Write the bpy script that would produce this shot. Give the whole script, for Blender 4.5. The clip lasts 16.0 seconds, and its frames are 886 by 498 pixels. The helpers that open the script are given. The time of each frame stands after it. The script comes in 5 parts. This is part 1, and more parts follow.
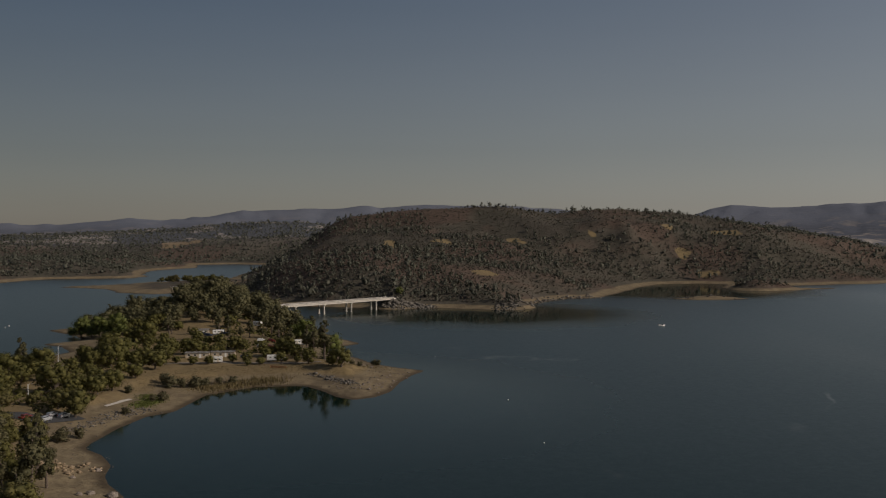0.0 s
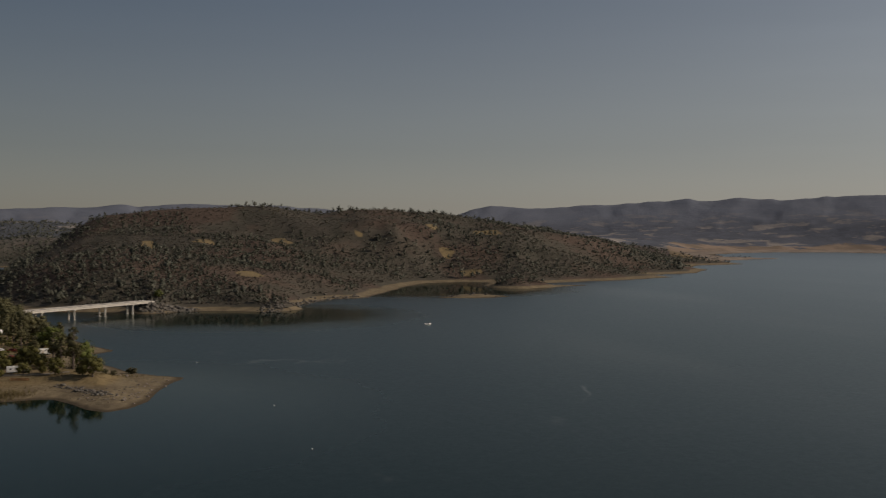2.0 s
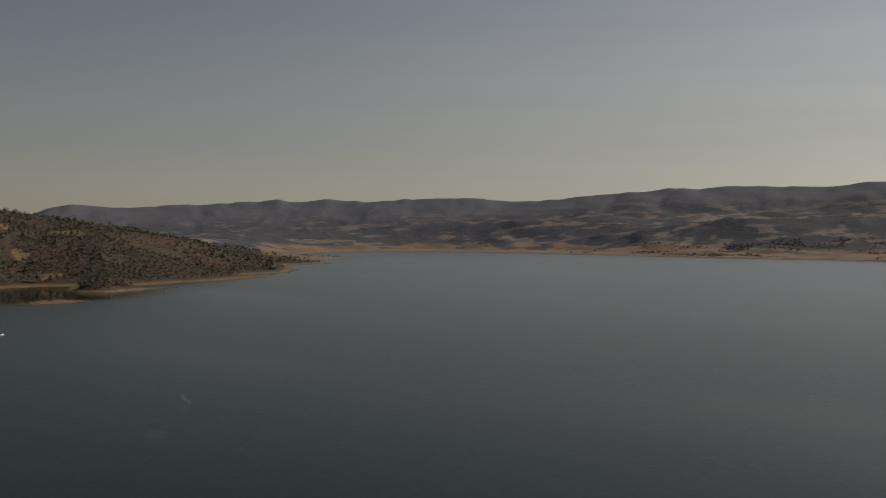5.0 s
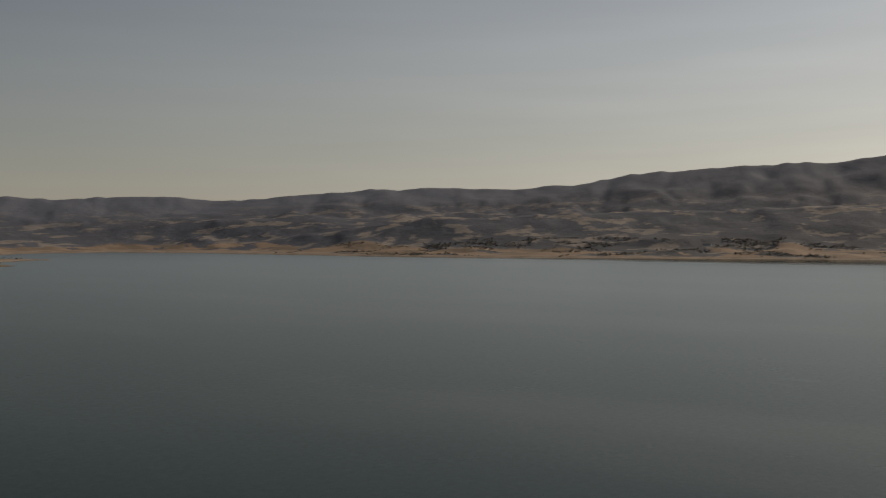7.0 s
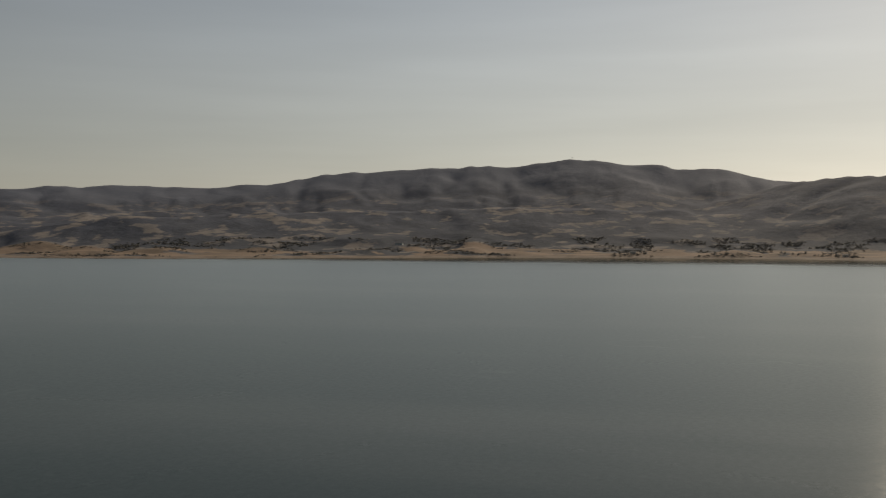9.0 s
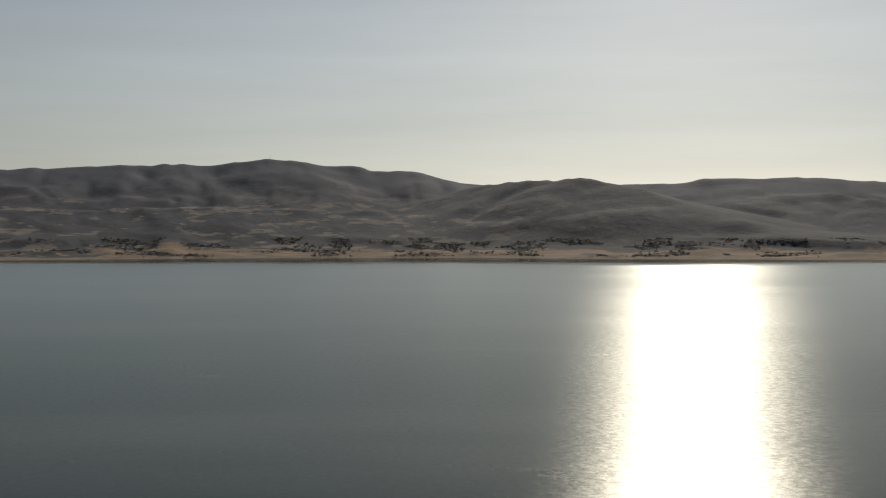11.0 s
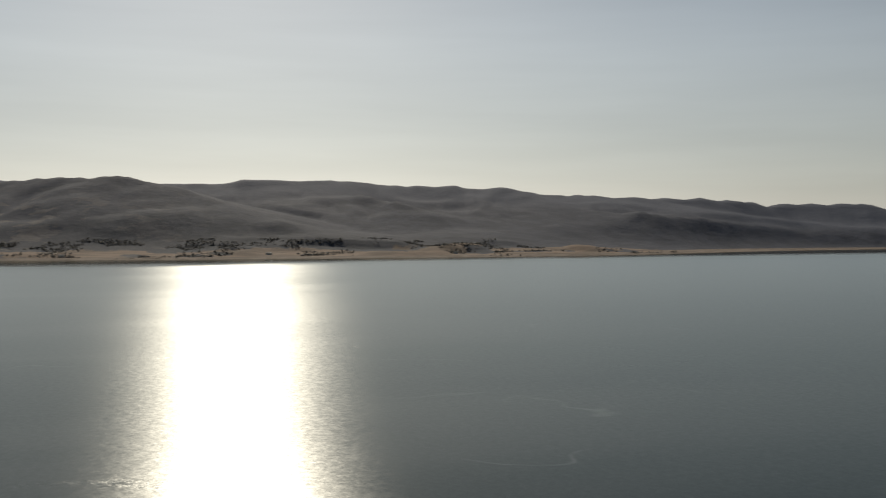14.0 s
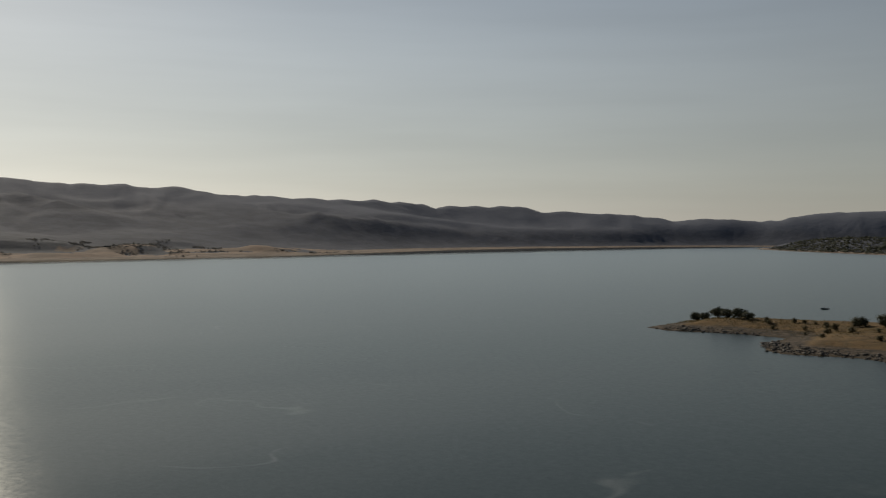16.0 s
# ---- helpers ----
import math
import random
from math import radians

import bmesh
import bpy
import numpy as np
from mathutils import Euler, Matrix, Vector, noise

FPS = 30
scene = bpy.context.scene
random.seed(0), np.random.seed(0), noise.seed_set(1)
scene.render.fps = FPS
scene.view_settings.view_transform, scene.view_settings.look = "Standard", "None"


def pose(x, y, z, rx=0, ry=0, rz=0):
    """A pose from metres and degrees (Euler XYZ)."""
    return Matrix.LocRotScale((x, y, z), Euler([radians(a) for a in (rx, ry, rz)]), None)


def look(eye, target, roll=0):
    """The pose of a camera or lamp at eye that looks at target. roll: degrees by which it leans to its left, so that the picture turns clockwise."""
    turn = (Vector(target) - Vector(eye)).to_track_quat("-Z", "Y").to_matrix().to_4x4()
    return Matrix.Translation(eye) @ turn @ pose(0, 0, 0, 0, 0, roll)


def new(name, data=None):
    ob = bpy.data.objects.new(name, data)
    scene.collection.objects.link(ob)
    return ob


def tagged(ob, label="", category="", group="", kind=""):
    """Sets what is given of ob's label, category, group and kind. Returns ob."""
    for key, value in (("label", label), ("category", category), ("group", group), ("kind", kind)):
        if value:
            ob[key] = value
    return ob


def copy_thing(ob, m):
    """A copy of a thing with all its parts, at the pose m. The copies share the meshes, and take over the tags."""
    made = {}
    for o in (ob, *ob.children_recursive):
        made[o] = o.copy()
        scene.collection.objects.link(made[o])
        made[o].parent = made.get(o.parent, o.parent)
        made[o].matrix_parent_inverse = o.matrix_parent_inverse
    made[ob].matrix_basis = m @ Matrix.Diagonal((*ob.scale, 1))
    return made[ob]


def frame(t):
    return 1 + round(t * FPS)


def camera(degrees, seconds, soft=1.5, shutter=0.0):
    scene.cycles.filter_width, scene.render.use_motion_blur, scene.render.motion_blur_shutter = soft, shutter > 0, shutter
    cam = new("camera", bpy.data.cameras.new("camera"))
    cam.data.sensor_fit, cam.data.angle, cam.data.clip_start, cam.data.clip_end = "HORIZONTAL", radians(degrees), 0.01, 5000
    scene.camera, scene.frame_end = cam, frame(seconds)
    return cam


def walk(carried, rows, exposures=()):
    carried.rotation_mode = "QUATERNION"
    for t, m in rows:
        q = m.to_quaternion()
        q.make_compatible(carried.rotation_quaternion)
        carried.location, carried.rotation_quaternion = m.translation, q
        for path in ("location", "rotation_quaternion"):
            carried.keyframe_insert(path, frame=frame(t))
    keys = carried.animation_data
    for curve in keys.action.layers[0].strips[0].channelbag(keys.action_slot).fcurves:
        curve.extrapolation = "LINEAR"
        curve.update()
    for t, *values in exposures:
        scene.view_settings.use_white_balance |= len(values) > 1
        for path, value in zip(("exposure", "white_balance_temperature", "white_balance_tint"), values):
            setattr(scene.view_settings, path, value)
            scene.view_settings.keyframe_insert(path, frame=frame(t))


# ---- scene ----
# camera and its flight: a straight, slow flight at 65 m over the lake, turning to the right
cam = camera(48.8, 16.0, soft=1.1, shutter=0.35)
TURN = [(0.0, 0.00, -1.06), (0.5, 2.12, -1.06), (1.0, 5.75, -1.06), (1.5, 9.71, -1.06), (2.0, 13.64, -1.06), (2.5, 17.52, -1.06), (3.0, 21.42, -1.05), (3.5, 25.36, -1.04), (4.0, 29.35, -1.04), (4.5, 33.21, -1.04), (5.0, 37.33, -1.04), (5.5, 41.57, -1.04), (6.0, 45.87, -1.04), (6.5, 50.23, -1.04), (7.0, 54.64, -1.04), (7.5, 59.06, -1.05), (8.0, 63.56, -1.05), (8.5, 68.03, -1.05), (9.0, 72.49, -1.05), (9.5, 76.78, -1.05), (10.0, 81.21, -1.05), (10.5, 85.69, -1.04), (11.0, 90.13, -1.04), (11.5, 94.39, -1.04), (12.0, 98.86, -1.04), (12.5, 103.35, -1.04), (13.0, 107.75, -1.03), (13.5, 112.22, -1.03), (14.0, 116.71, -1.02), (14.5, 121.23, -1.01), (15.0, 125.97, -1.00), (15.5, 130.76, -1.00), (16.0, 135.55, -0.99)]
walk(cam, [(t, pose(0.31 * t, 3.79 * t, 65 - 0.04 * t, 90 + tilt, 0, -turn)) for t, turn, tilt in TURN],
     [(0.0, -0.20, 6650, 14), (4.0, -0.14, 7150, 14), (8.0, -0.16, 7350, 11), (12.5, -0.20, 6650, 7), (16.0, -0.24, 6750, 8)])

# ---- light ----
SUN_BEARING, SUN_HEIGHT = 104.6, 28.0
world = bpy.data.worlds.new("sky")
scene.world = world
world.use_nodes = True
wt = world.node_tree
sky = wt.nodes.new("ShaderNodeTexSky")
sky.sky_type, sky.sun_disc = "NISHITA", False
sky.sun_elevation, sky.sun_rotation = radians(SUN_HEIGHT), radians(SUN_BEARING)
sky.altitude, sky.air_density, sky.dust_density, sky.ozone_density = 130, 1.0, 0.4, 1.0
wt.nodes["Background"].inputs["Strength"].default_value = 0.048
# summer haze: the sky is greyer towards the horizon, brighter round the sun and dimmer opposite it
way = wt.nodes.new("ShaderNodeTexCoord").outputs["Generated"]
a, e = radians(SUN_BEARING), radians(SUN_HEIGHT)


def sky_math(op, first, second=0.0):
    n = wt.nodes.new("ShaderNodeMath")
    n.operation = op
    for socket, value in zip(n.inputs, (first, second)):
        if isinstance(value, bpy.types.NodeSocket):
            wt.links.new(value, socket)
        else:
            socket.default_value = value
    return n.outputs[0]


def sky_range(value, low, high, start, end):
    n = wt.nodes.new("ShaderNodeMapRange")
    wt.links.new(value, n.inputs["Value"])
    for key, number in (("From Min", low), ("From Max", high), ("To Min", start), ("To Max", end)):
        n.inputs[key].default_value = number
    return n.outputs["Result"]


toward = wt.nodes.new("ShaderNodeVectorMath")
toward.operation = "DOT_PRODUCT"
wt.links.new(way, toward.inputs[0])
toward.inputs[1].default_value = (math.sin(a) * math.cos(e), math.cos(a) * math.cos(e), math.sin(e))
glow = sky_math("ADD", sky_range(toward.outputs["Value"], -0.62, 0.85, 0.60, 1.27), sky_range(toward.outputs["Value"], -0.5, -0.05, -0.07, 0.06))
split = wt.nodes.new("ShaderNodeSeparateXYZ")
wt.links.new(way, split.inputs[0])
up = split.outputs["Z"]
# thin level streaks of high cloud
flat_way = wt.nodes.new("ShaderNodeMapping")
flat_way.inputs["Scale"].default_value = (2.2, 2.2, 26.0)
wt.links.new(way, flat_way.inputs["Vector"])
streak = wt.nodes.new("ShaderNodeTexNoise")
streak.inputs["Scale"].default_value, streak.inputs["Detail"].default_value = 1.6, 5.0
wt.links.new(flat_way.outputs["Vector"], streak.inputs["Vector"])
veil = sky_math("MULTIPLY", sky_range(streak.outputs["Fac"], 0.35, 0.7, -0.035, 0.035), sky_range(toward.outputs["Value"], 0.2, 0.7, 0.15, 1.0))
hazy = wt.nodes.new("ShaderNodeHueSaturation")
wt.links.new(sky_math("MULTIPLY", sky_range(up, 0.02, 0.24, 0.42, 0.80), sky_range(toward.outputs["Value"], -0.6, 0.6, 1.25, 0.72)), hazy.inputs["Saturation"])
low_haze = sky_math("MULTIPLY", sky_range(up, 0.02, 0.17, -0.24, 0.0), sky_range(toward.outputs["Value"], 0.15, 0.8, 0.0, 1.0))
wt.links.new(sky_math("ADD", sky_math("ADD", glow, veil), low_haze), hazy.inputs["Value"])
wt.links.new(sky.outputs["Color"], hazy.inputs["Color"])
wt.links.new(hazy.outputs["Color"], wt.nodes["Background"].inputs["Color"])
sun_data = bpy.data.lights.new("sun", "SUN")
sun_data.energy, sun_data.angle, sun_data.color = 3.0, radians(0.53), (1.0, 0.90, 0.78)
sun = new("sun", sun_data)
sun.matrix_world = look((0, 0, 300), (-math.sin(a) * math.cos(e), -math.cos(a) * math.cos(e), 300 - math.sin(e)))
scene.view_settings.exposure = 0.0


# ---- materials ----
class Nodes:
    """Small helper to write node materials briefly."""

    def __init__(self, name):
        self.mat = bpy.data.materials.new(name)
        self.mat.use_nodes = True
        self.t = self.mat.node_tree
        self.bsdf = self.t.nodes["Principled BSDF"]
        self.coord = self.t.nodes.new("ShaderNodeNewGeometry").outputs["Position"]

    def node(self, kind, **values):
        n = self.t.nodes.new(kind)
        for key, value in values.items():
            self.put(n.inputs[key.replace("_", " ")], value)
        return n

    def put(self, socket, value):
        if isinstance(value, bpy.types.NodeSocket):
            self.t.links.new(value, socket)
        else:
            socket.default_value = value

    def noise(self, size, detail=4.0, rough=0.55, stretch=None):
        """Fractal noise of about that many metres, 0 to 1."""
        n = self.node("ShaderNodeTexNoise", Scale=1.0 / size, Detail=detail, Roughness=rough)
        vec = self.coord
        if stretch:
            m = self.t.nodes.new("ShaderNodeMapping")
            m.inputs["Scale"].default_value = stretch
            self.t.links.new(self.coord, m.inputs["Vector"])
            vec = m.outputs["Vector"]
        self.t.links.new(vec, n.inputs["Vector"])
        return n.outputs["Fac"]

    def step(self, value, low, high):
        n = self.t.nodes.new("ShaderNodeMapRange")
        n.interpolation_type = "SMOOTHSTEP"
        self.put(n.inputs["Value"], value)
        n.inputs["From Min"].default_value, n.inputs["From Max"].default_value = low, high
        return n.outputs["Result"]

    def mix(self, fac, a, b):
        n = self.t.nodes.new("ShaderNodeMix")
        n.data_type = "RGBA"
        self.put(n.inputs["Factor"], fac)
        self.put(n.inputs[6], a if isinstance(a, bpy.types.NodeSocket) else (*a, 1))
        self.put(n.inputs[7], b if isinstance(b, bpy.types.NodeSocket) else (*b, 1))
        return n.outputs[2]

    def math(self, op, a, b=0.0):
        n = self.t.nodes.new("ShaderNodeMath")
        n.operation = op
        self.put(n.inputs[0], a)
        self.put(n.inputs[1], b)
        return n.outputs[0]

    def bump(self, height, distance, strength=1.0):
        n = self.node("ShaderNodeBump", Height=height, Distance=distance, Strength=strength)
        self.t.links.new(n.outputs["Normal"], self.bsdf.inputs["Normal"])

    def done(self, color=None, roughness=0.9, metallic=0.0, specular=0.3):
        if color is not None:
            self.put(self.bsdf.inputs["Base Color"], color if isinstance(color, bpy.types.NodeSocket) else (*color, 1))
        self.put(self.bsdf.inputs["Roughness"], roughness)
        self.put(self.bsdf.inputs["Metallic"], metallic)
        self.put(self.bsdf.inputs["Specular IOR Level"], specular)
        return self.mat


def ground_material():
    n = Nodes("dry_ground")
    where = n.node("ShaderNodeSeparateXYZ", Vector=n.coord)
    height = where.outputs["Z"]
    cover = n.t.nodes.new("ShaderNodeAttribute")
    cover.attribute_name = "cover"
    reach = n.node("ShaderNodeVectorMath")
    reach.operation = "LENGTH"
    n.t.links.new(n.coord, reach.inputs[0])
    reach = reach.outputs["Value"]
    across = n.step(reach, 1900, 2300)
    # dry grass
    grass = n.mix(n.step(n.noise(55), 0.35, 0.65), (0.250, 0.186, 0.094), (0.185, 0.140, 0.078))
    grass = n.mix(n.step(n.noise(4.0), 0.45, 0.75), grass, (0.17, 0.125, 0.07))
    # beyond about 2 km the grass turns paler and less yellow
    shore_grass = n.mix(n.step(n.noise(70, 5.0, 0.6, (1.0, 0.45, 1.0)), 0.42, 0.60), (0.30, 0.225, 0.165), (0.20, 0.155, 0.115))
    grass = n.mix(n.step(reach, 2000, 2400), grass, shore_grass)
    # chaparral on the hill by the bridge, with rusty stretches of dry brush
    scrub = n.mix(n.step(n.noise(26), 0.35, 0.65), (0.076, 0.069, 0.052), (0.100, 0.086, 0.067))
    scrub = n.mix(n.math("MULTIPLY", n.step(n.noise(150, 5.0), 0.46, 0.58), 0.8), scrub, (0.118, 0.080, 0.061))
    scrub = n.mix(n.step(n.noise(7.0, 5.0, 0.6), 0.42, 0.60), n.mix(0.25, scrub, (0.030, 0.030, 0.023)), scrub)
    # oak woods and bleached clearings on the mountains across the lake, with painted haze
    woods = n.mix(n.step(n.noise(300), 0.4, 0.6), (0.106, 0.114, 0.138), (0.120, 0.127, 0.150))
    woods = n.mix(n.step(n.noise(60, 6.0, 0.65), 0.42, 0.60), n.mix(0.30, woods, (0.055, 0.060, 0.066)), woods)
    # haze in the base colour: greener near, paler and bluer with distance
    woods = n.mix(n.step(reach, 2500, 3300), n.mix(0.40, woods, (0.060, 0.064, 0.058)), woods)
    hazy_heights = n.mix(n.step(n.noise(140, 6.0, 0.65), 0.42, 0.62), (0.140, 0.153, 0.184), (0.152, 0.164, 0.194))
    woods = n.mix(n.math("MULTIPLY", n.math("MAXIMUM", n.step(reach, 3700, 4200), n.step(where.outputs["Y"], -2300, -3100)), n.step(height, 45, 100)), woods, hazy_heights)
    low_slope = n.step(n.math("ADD", height, n.math("MULTIPLY", n.noise(260), 150.0)), 310, 200)
    bleached = n.math("MULTIPLY", n.step(n.noise(105, 6.0, 0.62), 0.53, 0.585), low_slope)
    bleached = n.math("MULTIPLY", bleached, n.math("MULTIPLY", n.step(where.outputs["Y"], -900, 500), n.step(reach, 4300, 3500)))
    woods = n.mix(n.math("MULTIPLY", bleached, 0.85), woods, n.mix(n.step(n.noise(40), 0.4, 0.6), (0.310, 0.270, 0.232), (0.225, 0.204, 0.185)))
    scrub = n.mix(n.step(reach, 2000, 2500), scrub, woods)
    # bare sand below the line of high water
    sand = n.mix(n.step(n.noise(9), 0.35, 0.65), (0.232, 0.184, 0.112), (0.160, 0.126, 0.080))
    sand = n.mix(n.step(n.noise(1.3), 0.5, 0.75), sand, (0.15, 0.11, 0.07))
    terrace = n.math("FRACT", n.math("ADD", n.math("MULTIPLY", height, 1.6), n.math("MULTIPLY", n.noise(18), 1.2)))
    sand = n.mix(n.math("MULTIPLY", n.step(terrace, 0.55, 0.8), 0.18), sand, (0.125, 0.098, 0.064))
    # the sand turns paler at the same distance
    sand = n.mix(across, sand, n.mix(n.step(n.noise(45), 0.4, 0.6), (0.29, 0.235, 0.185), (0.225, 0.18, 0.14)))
    # the southern point is bare dark rock round its edge, with redder grass above
    rocky = n.math("MULTIPLY", n.step(where.outputs["Y"], -250, -350), n.step(reach, 1200, 1000))
    ledge = n.mix(n.step(n.noise(5.0, 5.0, 0.6, (1.0, 2.2, 3.0)), 0.42, 0.60), (0.062, 0.055, 0.045), (0.150, 0.120, 0.090))
    sand = n.mix(rocky, sand, ledge)
    # the self-shade of backlit blades is also put into this redder grass
    grass = n.mix(n.math("MULTIPLY", rocky, 0.75), grass, n.mix(n.step(n.noise(6.0, 5.0, 0.6), 0.42, 0.6), (0.195, 0.125, 0.062), (0.115, 0.083, 0.048)))
    wet = n.step(n.math("ADD", height, n.math("MULTIPLY", n.noise(7), 0.5)), 0.35, 0.75)
    sand = n.mix(wet, (0.085, 0.065, 0.042), sand)
    ragged = n.math("ADD", cover.outputs["Fac"], n.math("MULTIPLY", n.math("SUBTRACT", n.noise(14, 5.0, 0.6), 0.5), 1.1))
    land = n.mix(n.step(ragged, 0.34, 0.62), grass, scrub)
    # pebbles and tufts near by, the crowns of the woods far off
    canopy = n.math("MULTIPLY", n.math("MULTIPLY", n.noise(24.0, 3.0, 0.5), 2.5), n.math("MULTIPLY", n.step(reach, 1900, 2600), cover.outputs["Fac"]))
    n.bump(n.math("ADD", n.math("MULTIPLY", n.noise(3.0, 6.0), 0.8), canopy), 1.0, 0.8)
    line = n.math("ADD", height, n.math("MULTIPLY", n.noise(22), 1.6))
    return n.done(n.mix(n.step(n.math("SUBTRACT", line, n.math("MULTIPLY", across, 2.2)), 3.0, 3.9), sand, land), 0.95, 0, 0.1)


def water_material():
    n = Nodes("lake_water")
    # the slope of the ripples, small ones riding on longer ones, fainter where the water lies slick
    slick = n.step(n.noise(230.0, 6.0, 0.62, (0.9, 0.32, 1.0)), 0.40, 0.60)
    open_lake = None
    for place, near, far in (((-75, 385, 0), 50.0, 190.0), ((40, 765, 0), 50.0, 170.0), ((260, 1070, 0), 60.0, 200.0)):
        shelter = n.node("ShaderNodeVectorMath")
        shelter.operation = "DISTANCE"
        n.t.links.new(n.coord, shelter.inputs[0])
        shelter.inputs[1].default_value = place
        ring = n.step(n.math("ADD", shelter.outputs["Value"], n.math("MULTIPLY", n.noise(40.0), 40.0)), near, far)
        open_lake = ring if open_lake is None else n.math("MINIMUM", open_lake, ring)
    # the wind drops under the far shore
    place = n.node("ShaderNodeSeparateXYZ", Vector=n.coord)
    lee = n.step(n.math("ADD", place.outputs["X"], n.math("MULTIPLY", n.noise(180.0), 200.0)), 1900, 2330)
    open_lake = n.math("MULTIPLY", open_lake, n.math("SUBTRACT", 1.0, n.math("MULTIPLY", lee, 0.72)))
    # narrow lines where the wind ruffles the water
    edge = n.math("ABSOLUTE", n.math("SUBTRACT", n.noise(240.0, 2.0, 0.5, (1.0, 0.6, 1.0)), 0.47))
    ruffle = n.math("MULTIPLY", n.math("SUBTRACT", 1.0, n.step(edge, 0.0, 0.010)), n.math("MULTIPLY", n.step(n.noise(22.0, 4.0), 0.50, 0.60), n.step(place.outputs["X"], 110, 260)))
    slope = None
    for size, steep in ((0.6, 0.062), (2.4, 0.066)):
        ripple = n.node("ShaderNodeTexNoise", Scale=1.0 / size, Detail=3.0, Roughness=0.6, Vector=n.coord)
        centred = n.node("ShaderNodeVectorMath")
        centred.operation = "SUBTRACT"
        n.t.links.new(ripple.outputs["Color"], centred.inputs[0])
        centred.inputs[1].default_value = (0.5, 0.5, 0.5)
        scaled = n.node("ShaderNodeVectorMath")
        scaled.operation = "SCALE"
        n.t.links.new(centred.outputs[0], scaled.inputs[0])
        n.put(scaled.inputs["Scale"], n.math("MULTIPLY", n.math("ADD", n.math("ADD", n.math("MULTIPLY", slick, 0.08), n.math("MULTIPLY", ruffle, 2.0)), n.math("ADD", n.math("MULTIPLY", open_lake, 0.68), 0.12)), steep))
        if slope is None:
            slope = scaled.outputs[0]
        else:
            both = n.node("ShaderNodeVectorMath")
            n.t.links.new(slope, both.inputs[0])
            n.t.links.new(scaled.outputs[0], both.inputs[1])
            slope = both.outputs[0]
    flat = n.node("ShaderNodeVectorMath")
    flat.operation = "MULTIPLY_ADD"
    n.t.links.new(slope, flat.inputs[0])
    flat.inputs[1].default_value, flat.inputs[2].default_value = (1, 1, 0), (0, 0, 1)
    unit = n.node("ShaderNodeVectorMath")
    unit.operation = "NORMALIZE"
    n.t.links.new(flat.outputs[0], unit.inputs[0])
    # thin broken lines of foam that the wind has drawn together
    drift = n.math("ABSOLUTE", n.math("SUBTRACT", n.noise(150.0, 3.0, 0.45), 0.5))
    line = n.math("SUBTRACT", 1.0, n.step(drift, 0.0, 0.006))
    broken = n.math("MULTIPLY", line, n.math("MULTIPLY", n.step(n.noise(60.0), 0.50, 0.62), n.step(n.noise(340.0), 0.50, 0.58)))
    deep = n.mix(n.step(n.noise(420.0), 0.35, 0.65), (0.004, 0.015, 0.013), (0.005, 0.016, 0.013))
    # long pale bands: uneven sky reflection, put into the colour of the water
    sheen_band = n.math("MULTIPLY", n.step(n.noise(190.0, 5.0, 0.55, (1.0, 0.28, 1.0)), 0.46, 0.66), n.math("MULTIPLY", n.step(place.outputs["X"], 60, 420), n.step(place.outputs["Y"], -500, 0)))
    deep = n.mix(n.math("MULTIPLY", sheen_band, 0.9), deep, (0.070, 0.078, 0.072))
    body = n.t.nodes.new("ShaderNodeBsdfDiffuse")
    n.t.links.new(n.mix(n.math("MULTIPLY", broken, 0.28), deep, (0.35, 0.36, 0.34)), body.inputs["Color"])
    gloss = n.t.nodes.new("ShaderNodeBsdfAnisotropic")
    gloss.distribution = "BECKMANN"
    gloss.inputs["Color"].default_value, gloss.inputs["Roughness"].default_value = (0.79, 0.805, 0.77, 1), 0.315
    n.put(gloss.inputs["Roughness"], n.math("ADD", n.math("MULTIPLY", open_lake, n.math("ADD", n.math("MULTIPLY", n.step(place.outputs["X"], 150, 650), 0.026), n.math("ADD", n.math("MULTIPLY", slick, 0.004), 0.226))), 0.07))
    facing = n.t.nodes.new("ShaderNodeFresnel")
    facing.inputs["IOR"].default_value = 1.333
    both = n.t.nodes.new("ShaderNodeMixShader")
    for node in (gloss, facing):
        n.t.links.new(unit.outputs[0], node.inputs["Normal"])
    n.t.links.new(facing.outputs[0], both.inputs[0])
    n.t.links.new(body.outputs[0], both.inputs[1])
    n.t.links.new(gloss.outputs[0], both.inputs[2])
    n.t.links.new(both.outputs[0], n.t.nodes["Material Output"].inputs["Surface"])
    n.t.nodes.remove(n.bsdf)
    return n.mat


